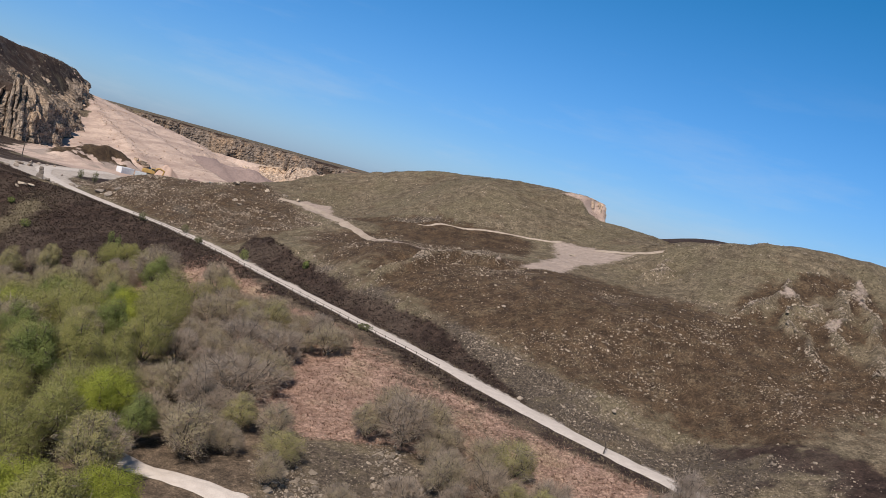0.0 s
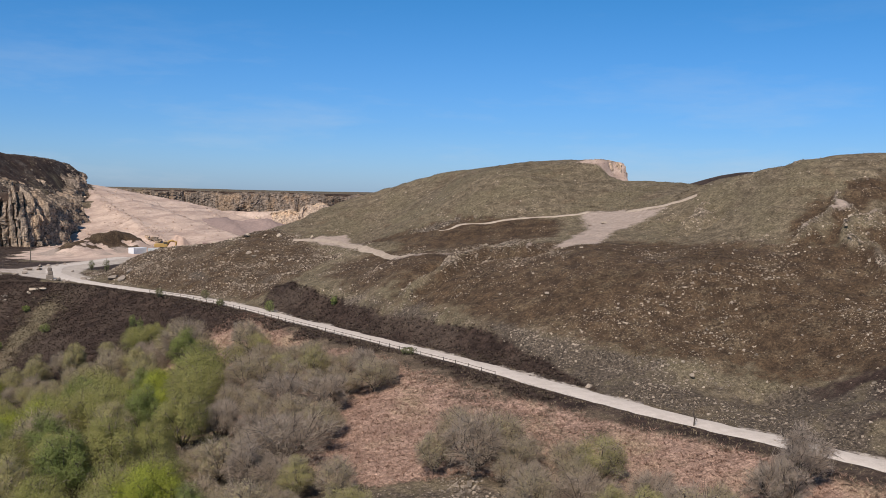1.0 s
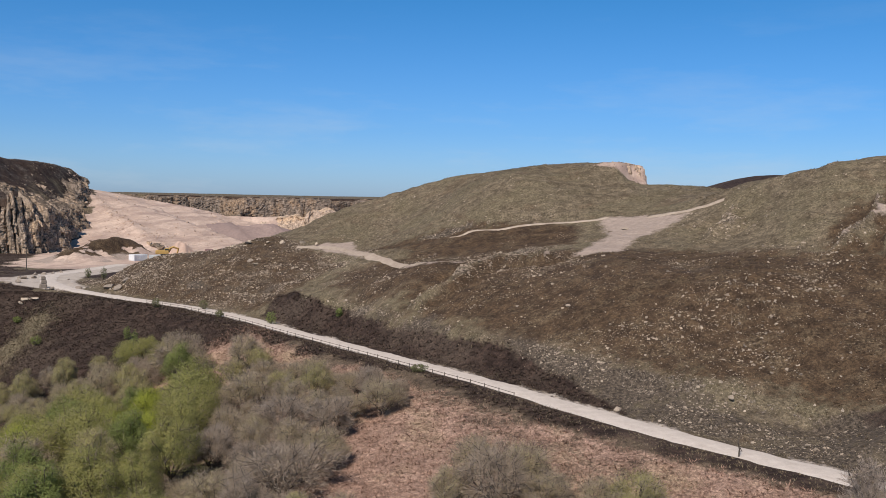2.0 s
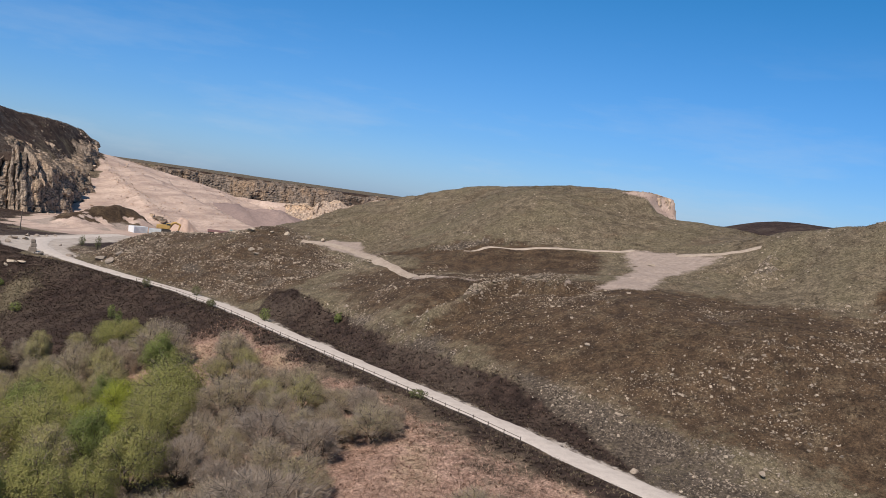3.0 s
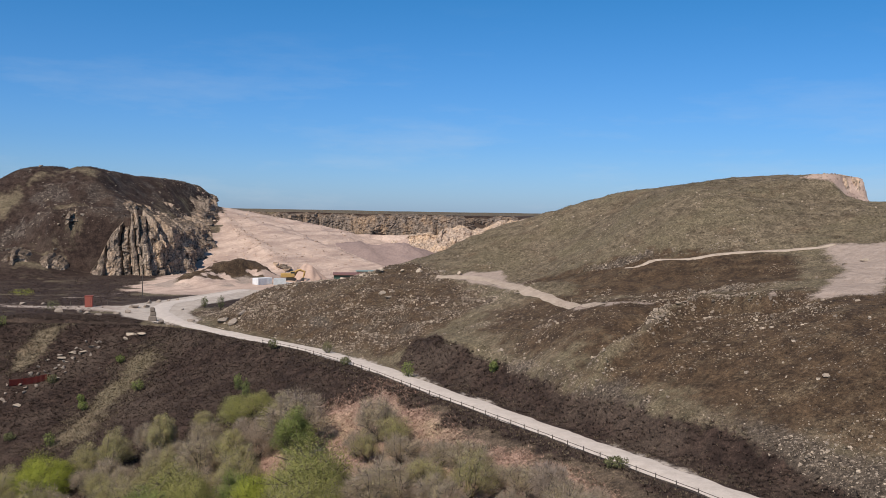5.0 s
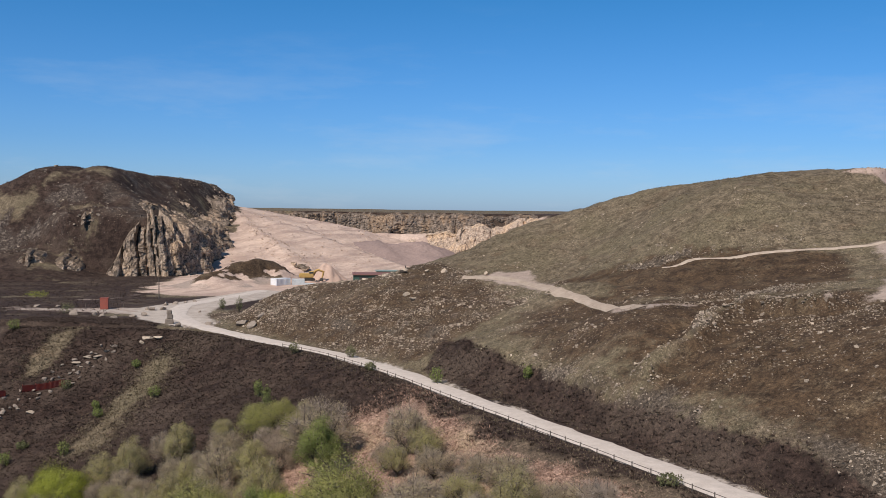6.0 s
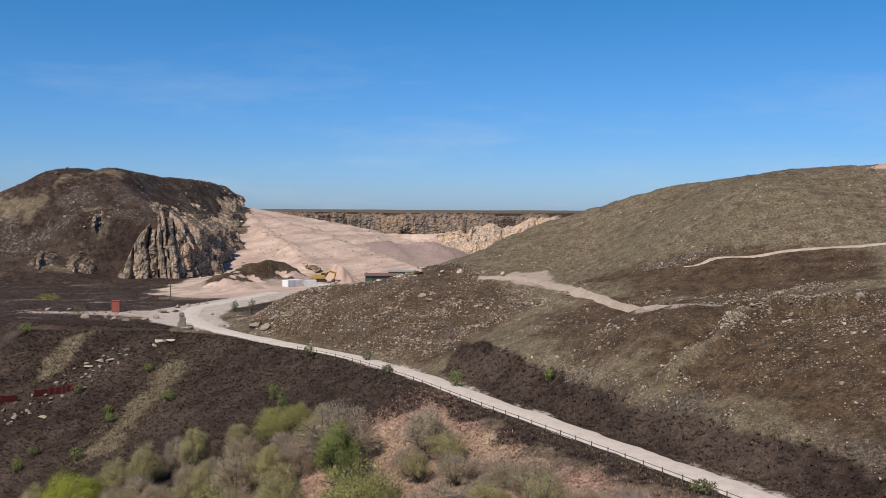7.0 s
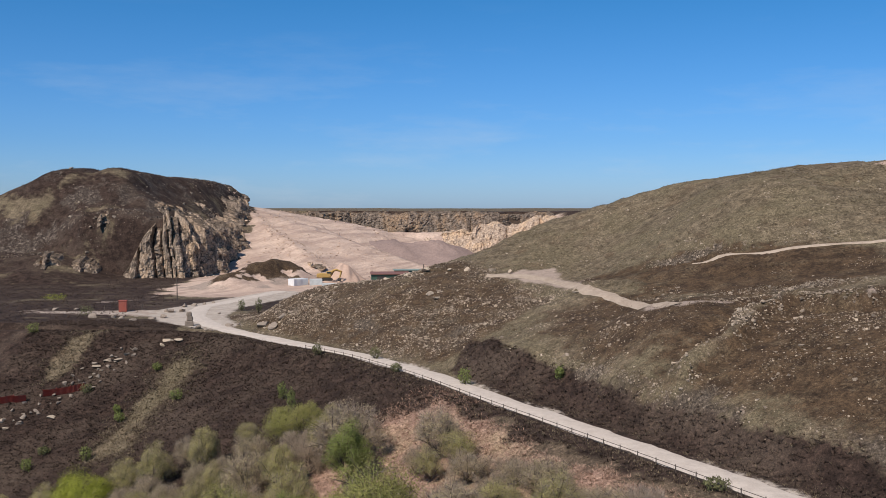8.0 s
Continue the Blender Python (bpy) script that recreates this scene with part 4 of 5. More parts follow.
KINDS = {
    "bare": [tree_kind("bare", k, h, w, 7000, 500, BUD, "bare grey-brown birch scrub tree with fine twigs", 0.06, 0.10, 40, 12) for k, h, w in ((1, 5.2, 6.6), (2, 5.8, 5.8), (3, 4.6, 7.0), (21, 5.0, 5.2))],
    "bud": [tree_kind("bud", k, h, w, 4600, 5200, BUD, "tan-olive scrub tree just coming into bud", 0.072, 0.12, 36) for k, h, w in ((4, 5.6, 6.2), (5, 5.0, 5.4), (22, 4.6, 6.0))],
    "olive": [tree_kind("olive", k, h, w, 2400, 13000, OLIVE, "olive-green young tree with thin spring leaves", 0.064, 0.14, 34) for k, h, w in ((6, 6.0, 5.2), (7, 6.6, 4.4), (23, 5.4, 5.6))],
    "lime": [tree_kind("lime", k, h, w, 200, 30000, LIME, "bright lime-green broadleaved tree in fresh leaf", 0.068, 0.2, 46) for k, h, w in ((8, 5.6, 7.4), (9, 5.2, 6.4))],
    "oak": [tree_kind("oak", k, h, w, 900, 22000, OAK, "muted mid-green oak with a broad rounded crown", 0.07, 0.2, 40) for k, h, w in ((12, 5.8, 6.8), (13, 6.2, 6.0))],
    "green": [tree_kind("green", k, h, w, 300, 22000, GREEN, "dense mid-green birch with a full upright crown", 0.066, 0.12, 38) for k, h, w in ((10, 6.8, 4.9), (11, 6.2, 4.2))],
}
used = set()
plant = random.Random(7)


def grow(kind, x, y, scale=1.0, sink=0.15):
    src = plant.choice(KINDS[kind])
    m = Matrix.Translation((x, y, float(land(x, y)) - sink)) @ Matrix.Rotation(plant.uniform(0, 6.28), 4, "Z") @ Matrix.Diagonal((scale, scale, scale * plant.uniform(0.88, 1.12), 1))
    if src.name not in used:
        used.add(src.name)
        src.matrix_basis = m
        return src
    return copy_thing(src, m)


HEROES = [("green", -9.2, 92.8, 1.08), ("bud", -4.2, 79, 0.7), ("lime", -10.4, 77, 0.92), ("lime", -15, 68, 0.85), ("oak", -17.5, 64, 1.1), ("lime", -42.6, 110.5, 1.25), ("olive", -47, 110, 0.9), ("olive", -34.6, 112.5, 1.0), ("bud", -31, 115, 0.9),
          ("green", -3, 29, 0.75), ("lime", -3.2, 14.5, 0.9), ("green", -18.5, 51, 1.0), ("oak", -22, 46, 1.0), ("bare", 21.5, 32.5, 1.0), ("bud", 24.5, 35, 0.85), ("olive", 31, 26.5, 0.85), ("bud", 28.5, 25, 0.8), ("bare", 45.5, 19.5, 0.85), ("bare", 41.5, 16.5, 0.9),
          ("bare", 5.3, 43, 1.2), ("bare", 9.5, 55, 1.05), ("bare", 14.5, 66, 0.75), ("olive", -1.4, 87.5, 0.6), ("oak", -18.4, 109.4, 0.82), ("oak", -15.6, 108.2, 0.78), ("bare", -16.4, 104.5, 0.7),
          ("olive", -24.2, 116.2, 0.62), ("oak", -9.5, 26, 0.95), ("bare", 17, 60.5, 0.6), ("bud", -22, 108, 0.9), ("oak", -16, 36, 1.0), ("oak", -6.5, 38.5, 0.8), ("bare", 1.5, 38, 0.95), ("oak", -8, 46, 0.85), ("green", -10, 56, 0.9)]
placed = []
for kind, x, y, k in HEROES:
    grow(kind, x, y, k)
    placed.append((x, y, 2.0 * k))
CLEARINGS = [(18, 49, 8.5), (13, 40, 8), (24, 55, 6), (34, 33, 6), (38, 27, 6), (29, 40, 5), (-3, 103, 6), (-3, 97, 4.5), (4, 92, 3.5), (-7.5, 86, 6.0), (-9.5, 91, 5), (-9.5, 84, 5), (-5, 95, 5), (-4.5, 81, 6), (17, 26, 6.5)]
tries = np.random.default_rng(7).uniform((-62, 11), (50, 126), (9000, 2))
tx, ty = tries.T
downhill = -along(EDGE, tx, ty)[0]
lane = np.abs(along(np.array([(-60, 62, 0), (-30, 45, 0), (-12, 34, 0), (1, 24, 0), (20, 10, 0)], float), tx, ty)[0])
brink = 104 + 0.18 * downhill + 3 * rough(tx / 9, ty / 9, 5)
keep = (downhill > np.where(ty < 60, 7.5, 10)) & (downhill < np.where(ty > 70, 48, 75)) & ~((ty < 58) & (downhill < 15))
keep &= (ty < brink) | ((tx < -20) & (ty < 118 - 0.2 * (-20 - tx)) & (downhill > 24))
keep &= (lane > np.where(tx > -9, 2.6, 0.5)) & ~((tx > -4) & (tx < 12) & (ty < 22))
for cx, cy, r in CLEARINGS:
    keep &= np.hypot(tx - cx, ty - cy) > r
for x, y in tries[keep].tolist():
    k = plant.uniform(0.8, 1.2) if (x < -5 and y < 98) else plant.uniform(0.6, 1.0)
    if any(math.hypot(x - px, y - py) < r + 2.0 * k for px, py, r in placed):
        continue
    placed.append((x, y, 2.0 * k))
    leafy = 0.2 if x > -5 else 0.6 if x > -24 and y > 82 else 0.9
    if plant.random() < leafy:
        kind = plant.choice(["olive", "olive", "bud"] if x < -5 and y > 88 else ["olive", "olive", "oak", "oak", "oak", "lime", "bud", "green"] if x < -5 else ["olive", "bud", "bud"])
    else:
        kind = plant.choice(["bare", "bud", "bud"])
    grow(kind, x, y, k)


# ---- stones, heather and grass ----
def scatter(count, box, weight, seed):
    """Chance places in a box (x0, x1, y0, y1), kept by weight(x, y) from 0 to 1."""
    rng = np.random.default_rng(seed)
    out = []
    for _ in range(40):
        x, y = rng.uniform(box[0], box[1], 20000), rng.uniform(box[2], box[3], 20000)
        keep = rng.uniform(0, 1, 20000) < weight(x, y)
        out.append(np.stack([x[keep], y[keep]], 1))
        if sum(len(o) for o in out) > count:
            break
    p = np.concatenate(out)[:count]
    return np.column_stack([p, land(p[:, 0], p[:, 1])]), rng


CUBE = np.array([(x, y, z) for x in (-1, 1) for y in (-1, 1) for z in (-1, 1)], float)
CUBE_FACES = np.array([(0, 1, 3, 2), (4, 6, 7, 5), (0, 4, 5, 1), (2, 3, 7, 6), (0, 2, 6, 4), (1, 5, 7, 3)])


def stones(name, places, rng, sizes, mat, label):
    n = len(places)
    v = CUBE[None] * rng.uniform(0.3, 1.0, (n, 8, 3)) * sizes[:, None, None] * rng.uniform(0.55, 1.35, (n, 1, 3)) * [1, 1, 0.75]
    for i, j in ((0, 2), (0, 1)):
        a = rng.uniform(0, 6.28, n) if j == 1 else rng.uniform(-0.7, 0.7, n)
        c, s = np.cos(a)[:, None], np.sin(a)[:, None]
        v[..., i], v[..., j] = v[..., i] * c - v[..., j] * s, v[..., i] * s + v[..., j] * c
    v = v + places[:, None]
    f = (CUBE_FACES[None] + 8 * np.arange(n)[:, None, None]).reshape(-1, 4)
    return tagged(new(name, mesh_of(name, v.reshape(-1, 3), f, mat, smooth=False)), label, "stones", kind="stuff")


def blades(name, places, rng, size, mat, label, category="grass", count=5, lean=1.1):
    """Tufts of a few leaning blades."""
    n = len(places)
    a = rng.uniform(0, 6.28, (n, count))
    h = size * rng.uniform(0.5, 1.3, (n, count))
    out = np.stack([np.cos(a), np.sin(a), 0 * a], -1)
    side = np.stack([-np.sin(a), np.cos(a), 0 * a], -1)
    base = places[:, None] + out * size * 0.25 + [0, 0, -0.05]
    tip = base + out * (h * lean * rng.uniform(0.3, 1.4, (n, count)))[..., None] + np.stack([0 * a, 0 * a, h], -1)
    w = side * size * 0.16
    v = np.stack([base - w, base + w, tip], 2)
    f = np.arange(n * count * 3).reshape(-1, 3)
    return tagged(new(name, mesh_of(name, v.reshape(-1, 3), f, mat, smooth=False)), label, category, kind="stuff")


def tuft_material(name, low, high):
    n = Nodes(name, 0.95)
    return n.colour(n.mix(n.island(), low, high))


HEATH = tuft_material("heather_tufts", (0.052, 0.037, 0.029), (0.088, 0.062, 0.049))
STRAW = tuft_material("straw_grass", (0.11, 0.086, 0.054), (0.29, 0.235, 0.158))
PEAT = tuft_material("brown_grass", (0.050, 0.035, 0.021), (0.135, 0.097, 0.058))
RUST = tuft_material("dead_bracken", (0.20, 0.120, 0.088), (0.41, 0.275, 0.208))
SCREE_STONE = stone_material("scree_stone", (0.34, 0.25, 0.19), (0.66, 0.50, 0.39))
SCREE_RIB = np.array([(-88, 407, 0), (-75, 386, 0), (-58, 352, 0), (-48, 334, 0), (-40, 318, 0)], float)
NEAR = (-45, 105, 18, 186)


def off_road(x, y):
    clear = np.abs(along(ROAD, x, y)[0]) > 2.2
    return clear & (zones_at(x, y)["gravel"] < 0.3) & (inside(x, y, PATCH, 2) < 0.5) & (inside(x, y, APRON, 2) < 0.5)


def stone_weight(x, y):
    patchy = ramp(-0.3, 0.8, fractal(x, y, 7, 4, 71)) ** 1.5
    z = zones_at(x, y)
    return np.maximum(z["stony"] * (0.08 + 0.92 * patchy), inside(x, y, LAST_MOUND, 4) * (0.1 + 0.8 * patchy)) * off_road(x, y)


p, rng = scatter(32000, NEAR, stone_weight, 101)
stones("spoil_stones", p, rng, 0.042 + 0.030 * rng.pareto(2.2, len(p)).clip(0, 6), PALE_STONE, "pale broken stones strewn over the spoil hills")
p, rng = scatter(3600, (-45, 20, 120, 200), lambda x, y: inside(x, y, LAST_MOUND, 3) * off_road(x, y) * (0.06 + 0.94 * np.maximum(ramp(0.1, 0.9, fractal(x, y, 5, 4, 73)), np.exp(-((x - 2) / 5) ** 2 - ((y - 141) / 4) ** 2))), 110)
stones("mound_stones", p, rng, 0.06 + 0.055 * rng.pareto(2.4, len(p)).clip(0, 4), PALE_STONE, "pale tan rubble covering the last spoil mound")
p, rng = scatter(2600, (8, 66, 34, 140), lambda x, y: np.exp(-((scarp_run(x, y)[0] - 0.6) / 0.8) ** 2) * ramp(0.1, 0.5, scarp_run(x, y)[1]) * ramp(-0.4, 0.5, fractal(x, y, 4, 3, 97)) * (zones_at(x, y)["heather"] < 0.4), 112)
stones("bank_stones", p, rng, 0.05 + 0.045 * rng.pareto(2.4, len(p)).clip(0, 2.2), BLOCK_GREY, "grey rubble along the broken banks")
p, rng = scatter(3200, (20, 104, 48, 104), lambda x, y: crests(x, y, 1.6) * ramp(-0.8, 0.4, fractal(x, y, 3, 3, 98)), 113)
stones("rib_stones", p, rng, 0.07 + 0.05 * rng.pareto(2.4, len(p)).clip(0, 4), PALE_STONE, "pale broken stones along the eroded ribs")
p, rng = scatter(900, (6, 30, 14, 36), lambda x, y: inside(x, y, GREY_STONES, 3) * ramp(-0.5, 0.5, fractal(x, y, 4, 3, 99)), 114)
stones("clearing_stones", p, rng, 0.09 + 0.08 * rng.pareto(2.6, len(p)).clip(0, 4), BLOCK_GREY, "grey tumbled stones in the bracken clearing")
p, rng = scatter(1300, (-92, -36, 316, 410), lambda x, y: np.exp(-np.abs(along(SCREE_RIB, x + 3 * rough(x / 9, y / 9, 46), y)[0] / 3.6)), 115)
stones("scree_rib", p, rng, 0.11 + 0.10 * rng.pareto(2.4, len(p)).clip(0, 4), SCREE_STONE, "line of pinkish blocks tumbled down the scree")
p, rng = scatter(160, (-35, 100, 20, 170), lambda x, y: stone_weight(x, y) ** 2, 102)
stones("large_spoil_stones", p, rng, rng.uniform(0.13, 0.25, len(p)), BLOCK_GREY, "larger pale blocks lying among the spoil")
p, rng = scatter(1500, (-75, -20, 280, 465), lambda x, y: 0.8 * (zones_at(x, y)["scree"] > 0.5), 103)
stones("scree_stones", p, rng, 0.10 + 0.13 * rng.pareto(2.5, len(p)).clip(0, 4), SCREE_STONE, "pinkish broken stones on the quarry scree")
p, rng = scatter(26000, (-72, 40, 45, 172), lambda x, y: (zones_at(x, y)["heather"] > 0.45) * off_road(x, y), 104)
blades("heather", p, rng, 0.27, HEATH, "dark brown winter heather on the slope", "heather", 7, 1.5)
p, rng = scatter(1500, (-165, -78, 270, 440), lambda x, y: (along(HILL_FOOT, x, y)[0] < -4) * ramp(45, 5, -along(HILL_FOOT, x, y)[0]) * ramp(-0.2, 0.6, fractal(x, y, 9, 3, 91)), 109)
stones("hill_rocks", p, rng, 0.12 + 0.13 * rng.pareto(2.6, len(p)).clip(0, 4), BLOCK_GREY, "grey rocks showing through the hill heather")
p, rng = scatter(15000, (-190, -60, 166, 420), lambda x, y: zones_at(x, y)["heather"] > 0.5, 105)
blades("hill_heather", p, rng, 0.36, HEATH, "dark heather over the hill above the cliff", "heather", 5, 1.7)
p, rng = scatter(26000, NEAR, lambda x, y: (along(EDGE, x, y)[0] > 2) * (zones_at(x, y)["heather"] < 0.4) * off_road(x, y) * ramp(-0.6, 0.7, fractal(x, y, 5, 3, 77)), 106)
k = rng.uniform(0, 1, len(p)) < np.where(zones_at(p[:, 0], p[:, 1])["brown"] > 0.45, 0.1, 0.6)
blades("straw_grass", p[k], rng, 0.19, STRAW, "short bleached moor grass in tufts")
blades("brown_grass", p[~k], rng, 0.20, PEAT, "short brown moor grass in tufts")
p, rng = scatter(17000, (-25, 66, 8, 125), lambda x, y: (zones_at(x, y)["bracken"] > 0.35) * (along(EDGE, x, y)[0] < -2.4), 107)
blades("dead_bracken", p, rng, 0.27, RUST, "collapsed rust-brown dead bracken fronds", "bracken", 5, 1.8)
p, rng = scatter(4200, (-68, -34, 122, 164), lambda x, y: np.maximum(inside(x, y, GREEN_STRIP, 7), inside(x, y, GREEN_PATCH, 5)), 111)
blades("slope_grass", p, rng, 0.26, STRAW, "bleached rough grass in a strip through the heather")
p, rng = scatter(5000, (-40, 66, 0, 165), lambda x, y: ramp(7, 2.4, np.abs(along(ROAD, x, y)[0])) * (np.abs(along(ROAD, x, y)[0]) > 2.0), 108)
blades("verge_grass", p, rng, 0.2, STRAW, "bleached grass along the road verge")

# ---- things ----
PAINT = {}


def paint(name, colour, rough_value=0.5, metal=0.0, rust=0.25):
    """Worn paint with grime in patches."""
    if name not in PAINT:
        n = Nodes(name, rough_value)
        n.out.inputs["Metallic"].default_value = metal
        dirt = n.steps(n.noise(0.6, 6, 0.7), (0.45, 0.0), (0.75, rust * 2))
        n.colour(n.mix(dirt, colour, tuple(0.45 * c + 0.06 for c in colour)))
        PAINT[name] = n.mat
    return PAINT[name]


def on_ground(x, y, turn=0.0, lift=0.0):
    return pose(x, y, float(land(x, y)) + lift, 0, 0, turn)


def boulder(x, y, size, seed, label, mat=PALE_STONE, tall=0.75):
    rng = np.random.default_rng(seed)
    bm = bmesh.new()
    bmesh.ops.create_icosphere(bm, subdivisions=2, radius=1.0)
    cuts = rng.normal(0, 1, (11, 3))
    cuts /= np.linalg.norm(cuts, axis=1)[:, None]
    reach = rng.uniform(0.28, 0.6, 11)
    for v in bm.verts:
        for c, deep in zip(cuts, reach):
            d = float(np.dot(v.co, c))
            if d > deep:
                v.co -= Vector(c) * (d - deep)
        v.co = Vector((v.co.x * size * 0.72, v.co.y * size * 0.62, (v.co.z + 0.5) * size * 0.62 * tall))
    ob = new("boulder", from_bm("boulder", bm, mat))
    ob.matrix_basis = on_ground(x, y, float(rng.uniform(0, 360)), -0.1 * size)
    return tagged(ob, label, "boulder", "boulders round the quarry yard")


BLOCK = stone_material("block_stone", (0.14, 0.112, 0.09), (0.29, 0.24, 0.195))
YARD_STONES = [(-53.6, 174.3, 1.3), (-52.4, 176.8, 1.7), (-54.8, 187, 1.5), (-53.6, 186, 2.2), (-51.8, 187.5, 1.8), (-57.6, 177, 1.2), (-56.5, 172, 1.4), (-59.5, 174.4, 1.5),
               (-61.5, 176, 1.1), (-65.2, 176.2, 1.6), (-53.7, 196, 1.6), (-52.6, 199, 1.3), (-51, 202, 1.2), (-49.6, 204, 1.1), (-30.6, 160.2, 2.4), (-28.6, 157.4, 2.2), (-27.1, 158.6, 1.6),
               (-37.2, 164.6, 1.2), (-36, 166, 1.0), (-43.4, 183.1, 0.8), (-77.7, 190, 1.5), (-74, 191, 1.1), (-41.9, 161.4, 1.5), (-40.2, 159.6, 1.2), (-42.6, 160.4, 1.1), (-38.9, 158.4, 0.9)]
for k, (x, y, r) in enumerate(YARD_STONES):
    boulder(x, y, r, 200 + k, "grey quarried stone block beside the yard road", BLOCK)
SLOPE_ROCKS = [(-45.1, 155.7, 2.0), (-46.2, 154.9, 1.5), (-43.4, 155.3, 1.6), (-56.1, 152.5, 1.3), (-55, 151.4, 1.0), (-54.6, 153.6, 1.4), (-51.9, 154.2, 1.2), (-52.6, 153.2, 1.4), (-54.8, 147.2, 1.1),
               (-54, 148.6, 0.9), (-48.2, 147.7, 0.8), (-58.5, 140.7, 1.3), (-66.3, 141.6, 1.6), (-65, 139.7, 1.3), (48.8, 48, 1.2), (38, 50.3, 1.1), (39.3, 72.5, 0.9), (56.9, 108.4, 0.9), (59.5, 108.5, 1.2), (14.2, 107.6, 0.9), (18.4, 132.2, 1.1), (35.4, 94.9, 0.8)]
for k, (x, y, r) in enumerate(SLOPE_ROCKS):
    boulder(x, y, r, 300 + k, "pale weathered rock lying on the slope", PALE_STONE if k < 3 else BLOCK_GREY, 0.5)
for k in range(46):
    u = k / 45
    x = -51.5 - 13.5 * u + 2.2 * math.sin(k * 2.4)
    y = 155.5 - 15 * u + 1.6 * math.sin(k * 5.1)
    boulder(x, y, 0.45 + 0.55 * abs(math.sin(k * 1.7)), 600 + k, "grey broken rock scattered down the heather slope", BLOCK, 0.75)
# a stack of blocks that marks the junction
cairn = thing("stone_stack", on_ground(-44.3, 164.8, 20), "stack of grey quarry blocks at the road junction", "stone stack")
for k, (w, h, z) in enumerate(((1.5, 1.0, -0.1), (1.1, 0.85, 0.85), (0.95, 0.8, 1.65))):
    part("block", block("block", (w, w * 0.8, h), BLOCK, 0.14, (0.12 * (k % 2), 0, z), 0.85), cairn)


def shrub(x, y, height, width, leaf_mat, label, seed):
    rng = np.random.default_rng(seed)
    n = 420
    q = rng.normal(0, 1, (n, 3))
    q /= np.linalg.norm(q, axis=1)[:, None]
    bulge = 1 + 0.3 * np.sin(3 * q[:, :1] * 2 + seed) * np.cos(4 * q[:, 1:2])
    p = q * bulge * [width / 2, width / 2, height / 2] * rng.uniform(0.6, 1.0, (n, 1)) + [0, 0, height * 0.52]
    a = rng.normal(0, 1, (n, 3))
    a /= np.linalg.norm(a, axis=1)[:, None]
    b = np.cross(a, q)
    b /= np.linalg.norm(b, axis=1)[:, None] + 1e-9
    r = 0.10 * rng.uniform(0.6, 1.4, (n, 1))
    v = np.stack([p - a * r, p + b * r * 0.6, p + a * r, p - b * r * 0.6], 1).reshape(-1, 3)
    i = np.arange(n)[:, None] * 4
    f = np.concatenate([i + [[0, 1, 2]], i + [[0, 2, 3]]], 1).reshape(-1, 3)
    root = thing("shrub", on_ground(x, y), label, "shrub", "shrubs on the open slopes")
    part("foliage", mesh_of("foliage", v, f, leaf_mat, smooth=False), root)
    V, F, off = [], [], 0
    for k in range(6):
        t = rng.normal(0, 0.25, 3) * width + [0, 0, height * 0.7]
        tv, tf = tube([np.array([0, 0, -0.2]), t * 0.5 + rng.normal(0, 0.05, 3), t], [0.05, 0.03, 0.01], 4)
        V.append(tv)
        F.append(tf + off)
        off += len(tv)
    part("stem", mesh_of("stem", np.concatenate(V), np.concatenate(F), BARK), root)
    return root


SHRUBS = [(2.6, 112.5, 2.1, 1.8, "g"), (12.9, 104.2, 1.5, 1.3, "g"), (-21.5, 125.9, 2.4, 1.5, "g"), (-40.2, 188.7, 2.3, 1.6, "o"), (-36.5, 187, 3.0, 1.5, "o"), (-9.4, 130.8, 1.9, 1.6, "o"), (-18.1, 135.5, 1.8, 1.6, "o"),
          (-70.9, 163.2, 1.8, 2.4, "g"), (-67.9, 180, 2.0, 3.2, "o"), (-39.1, 138, 1.7, 2.2, "g"), (-44.9, 148, 1.3, 1.4, "g"), (-47, 136.5, 1.6, 1.5, "g"), (-48.4, 139.5, 1.4, 1.2, "g"),
          (-55.3, 146, 1.5, 2.0, "o"), (-57.3, 129, 1.8, 1.8, "g"), (-48.7, 128, 2.2, 1.8, "g"), (-56.1, 132, 1.3, 1.6, "o"), (-19.6, 121.5, 3.0, 1.2, "g"), (20.5, 70.5, 0.9, 2.2, "o"),
          (-88, 214, 1.6, 6.0, "l"), (-6, 121, 1.2, 1.7, "o")]
for k, (x, y, h, w, c) in enumerate(SHRUBS):
    shrub(x, y, h, w, {"g": GREEN, "o": GORSE, "l": LIME}[c], {"g": "small fresh green shrub among heather", "o": "dull olive gorse shrub on the bank", "l": "low spread of yellow-green gorse"}[c], 500 + k)
# a dead branch that stands at the edge of the road
snag = thing("dead_branch", on_ground(43.0, 34.6, 30), "dark dead branch standing at the road edge", "branch")
part("stem", mesh_of("snag", *tube([np.array(p, float) for p in ((0, 0, -0.2), (0.12, 0, 0.7), (-0.05, 0.05, 1.3), (0.1, 0, 1.9))], [0.09, 0.07, 0.06, 0.03], 6), BARK), snag)
part("side_branch", mesh_of("snag_side", *tube([np.array(p, float) for p in ((0.1, 0, 0.8), (0.4, 0.1, 0.75), (0.7, 0.1, 0.35))], [0.05, 0.04, 0.02], 5), BARK), snag)


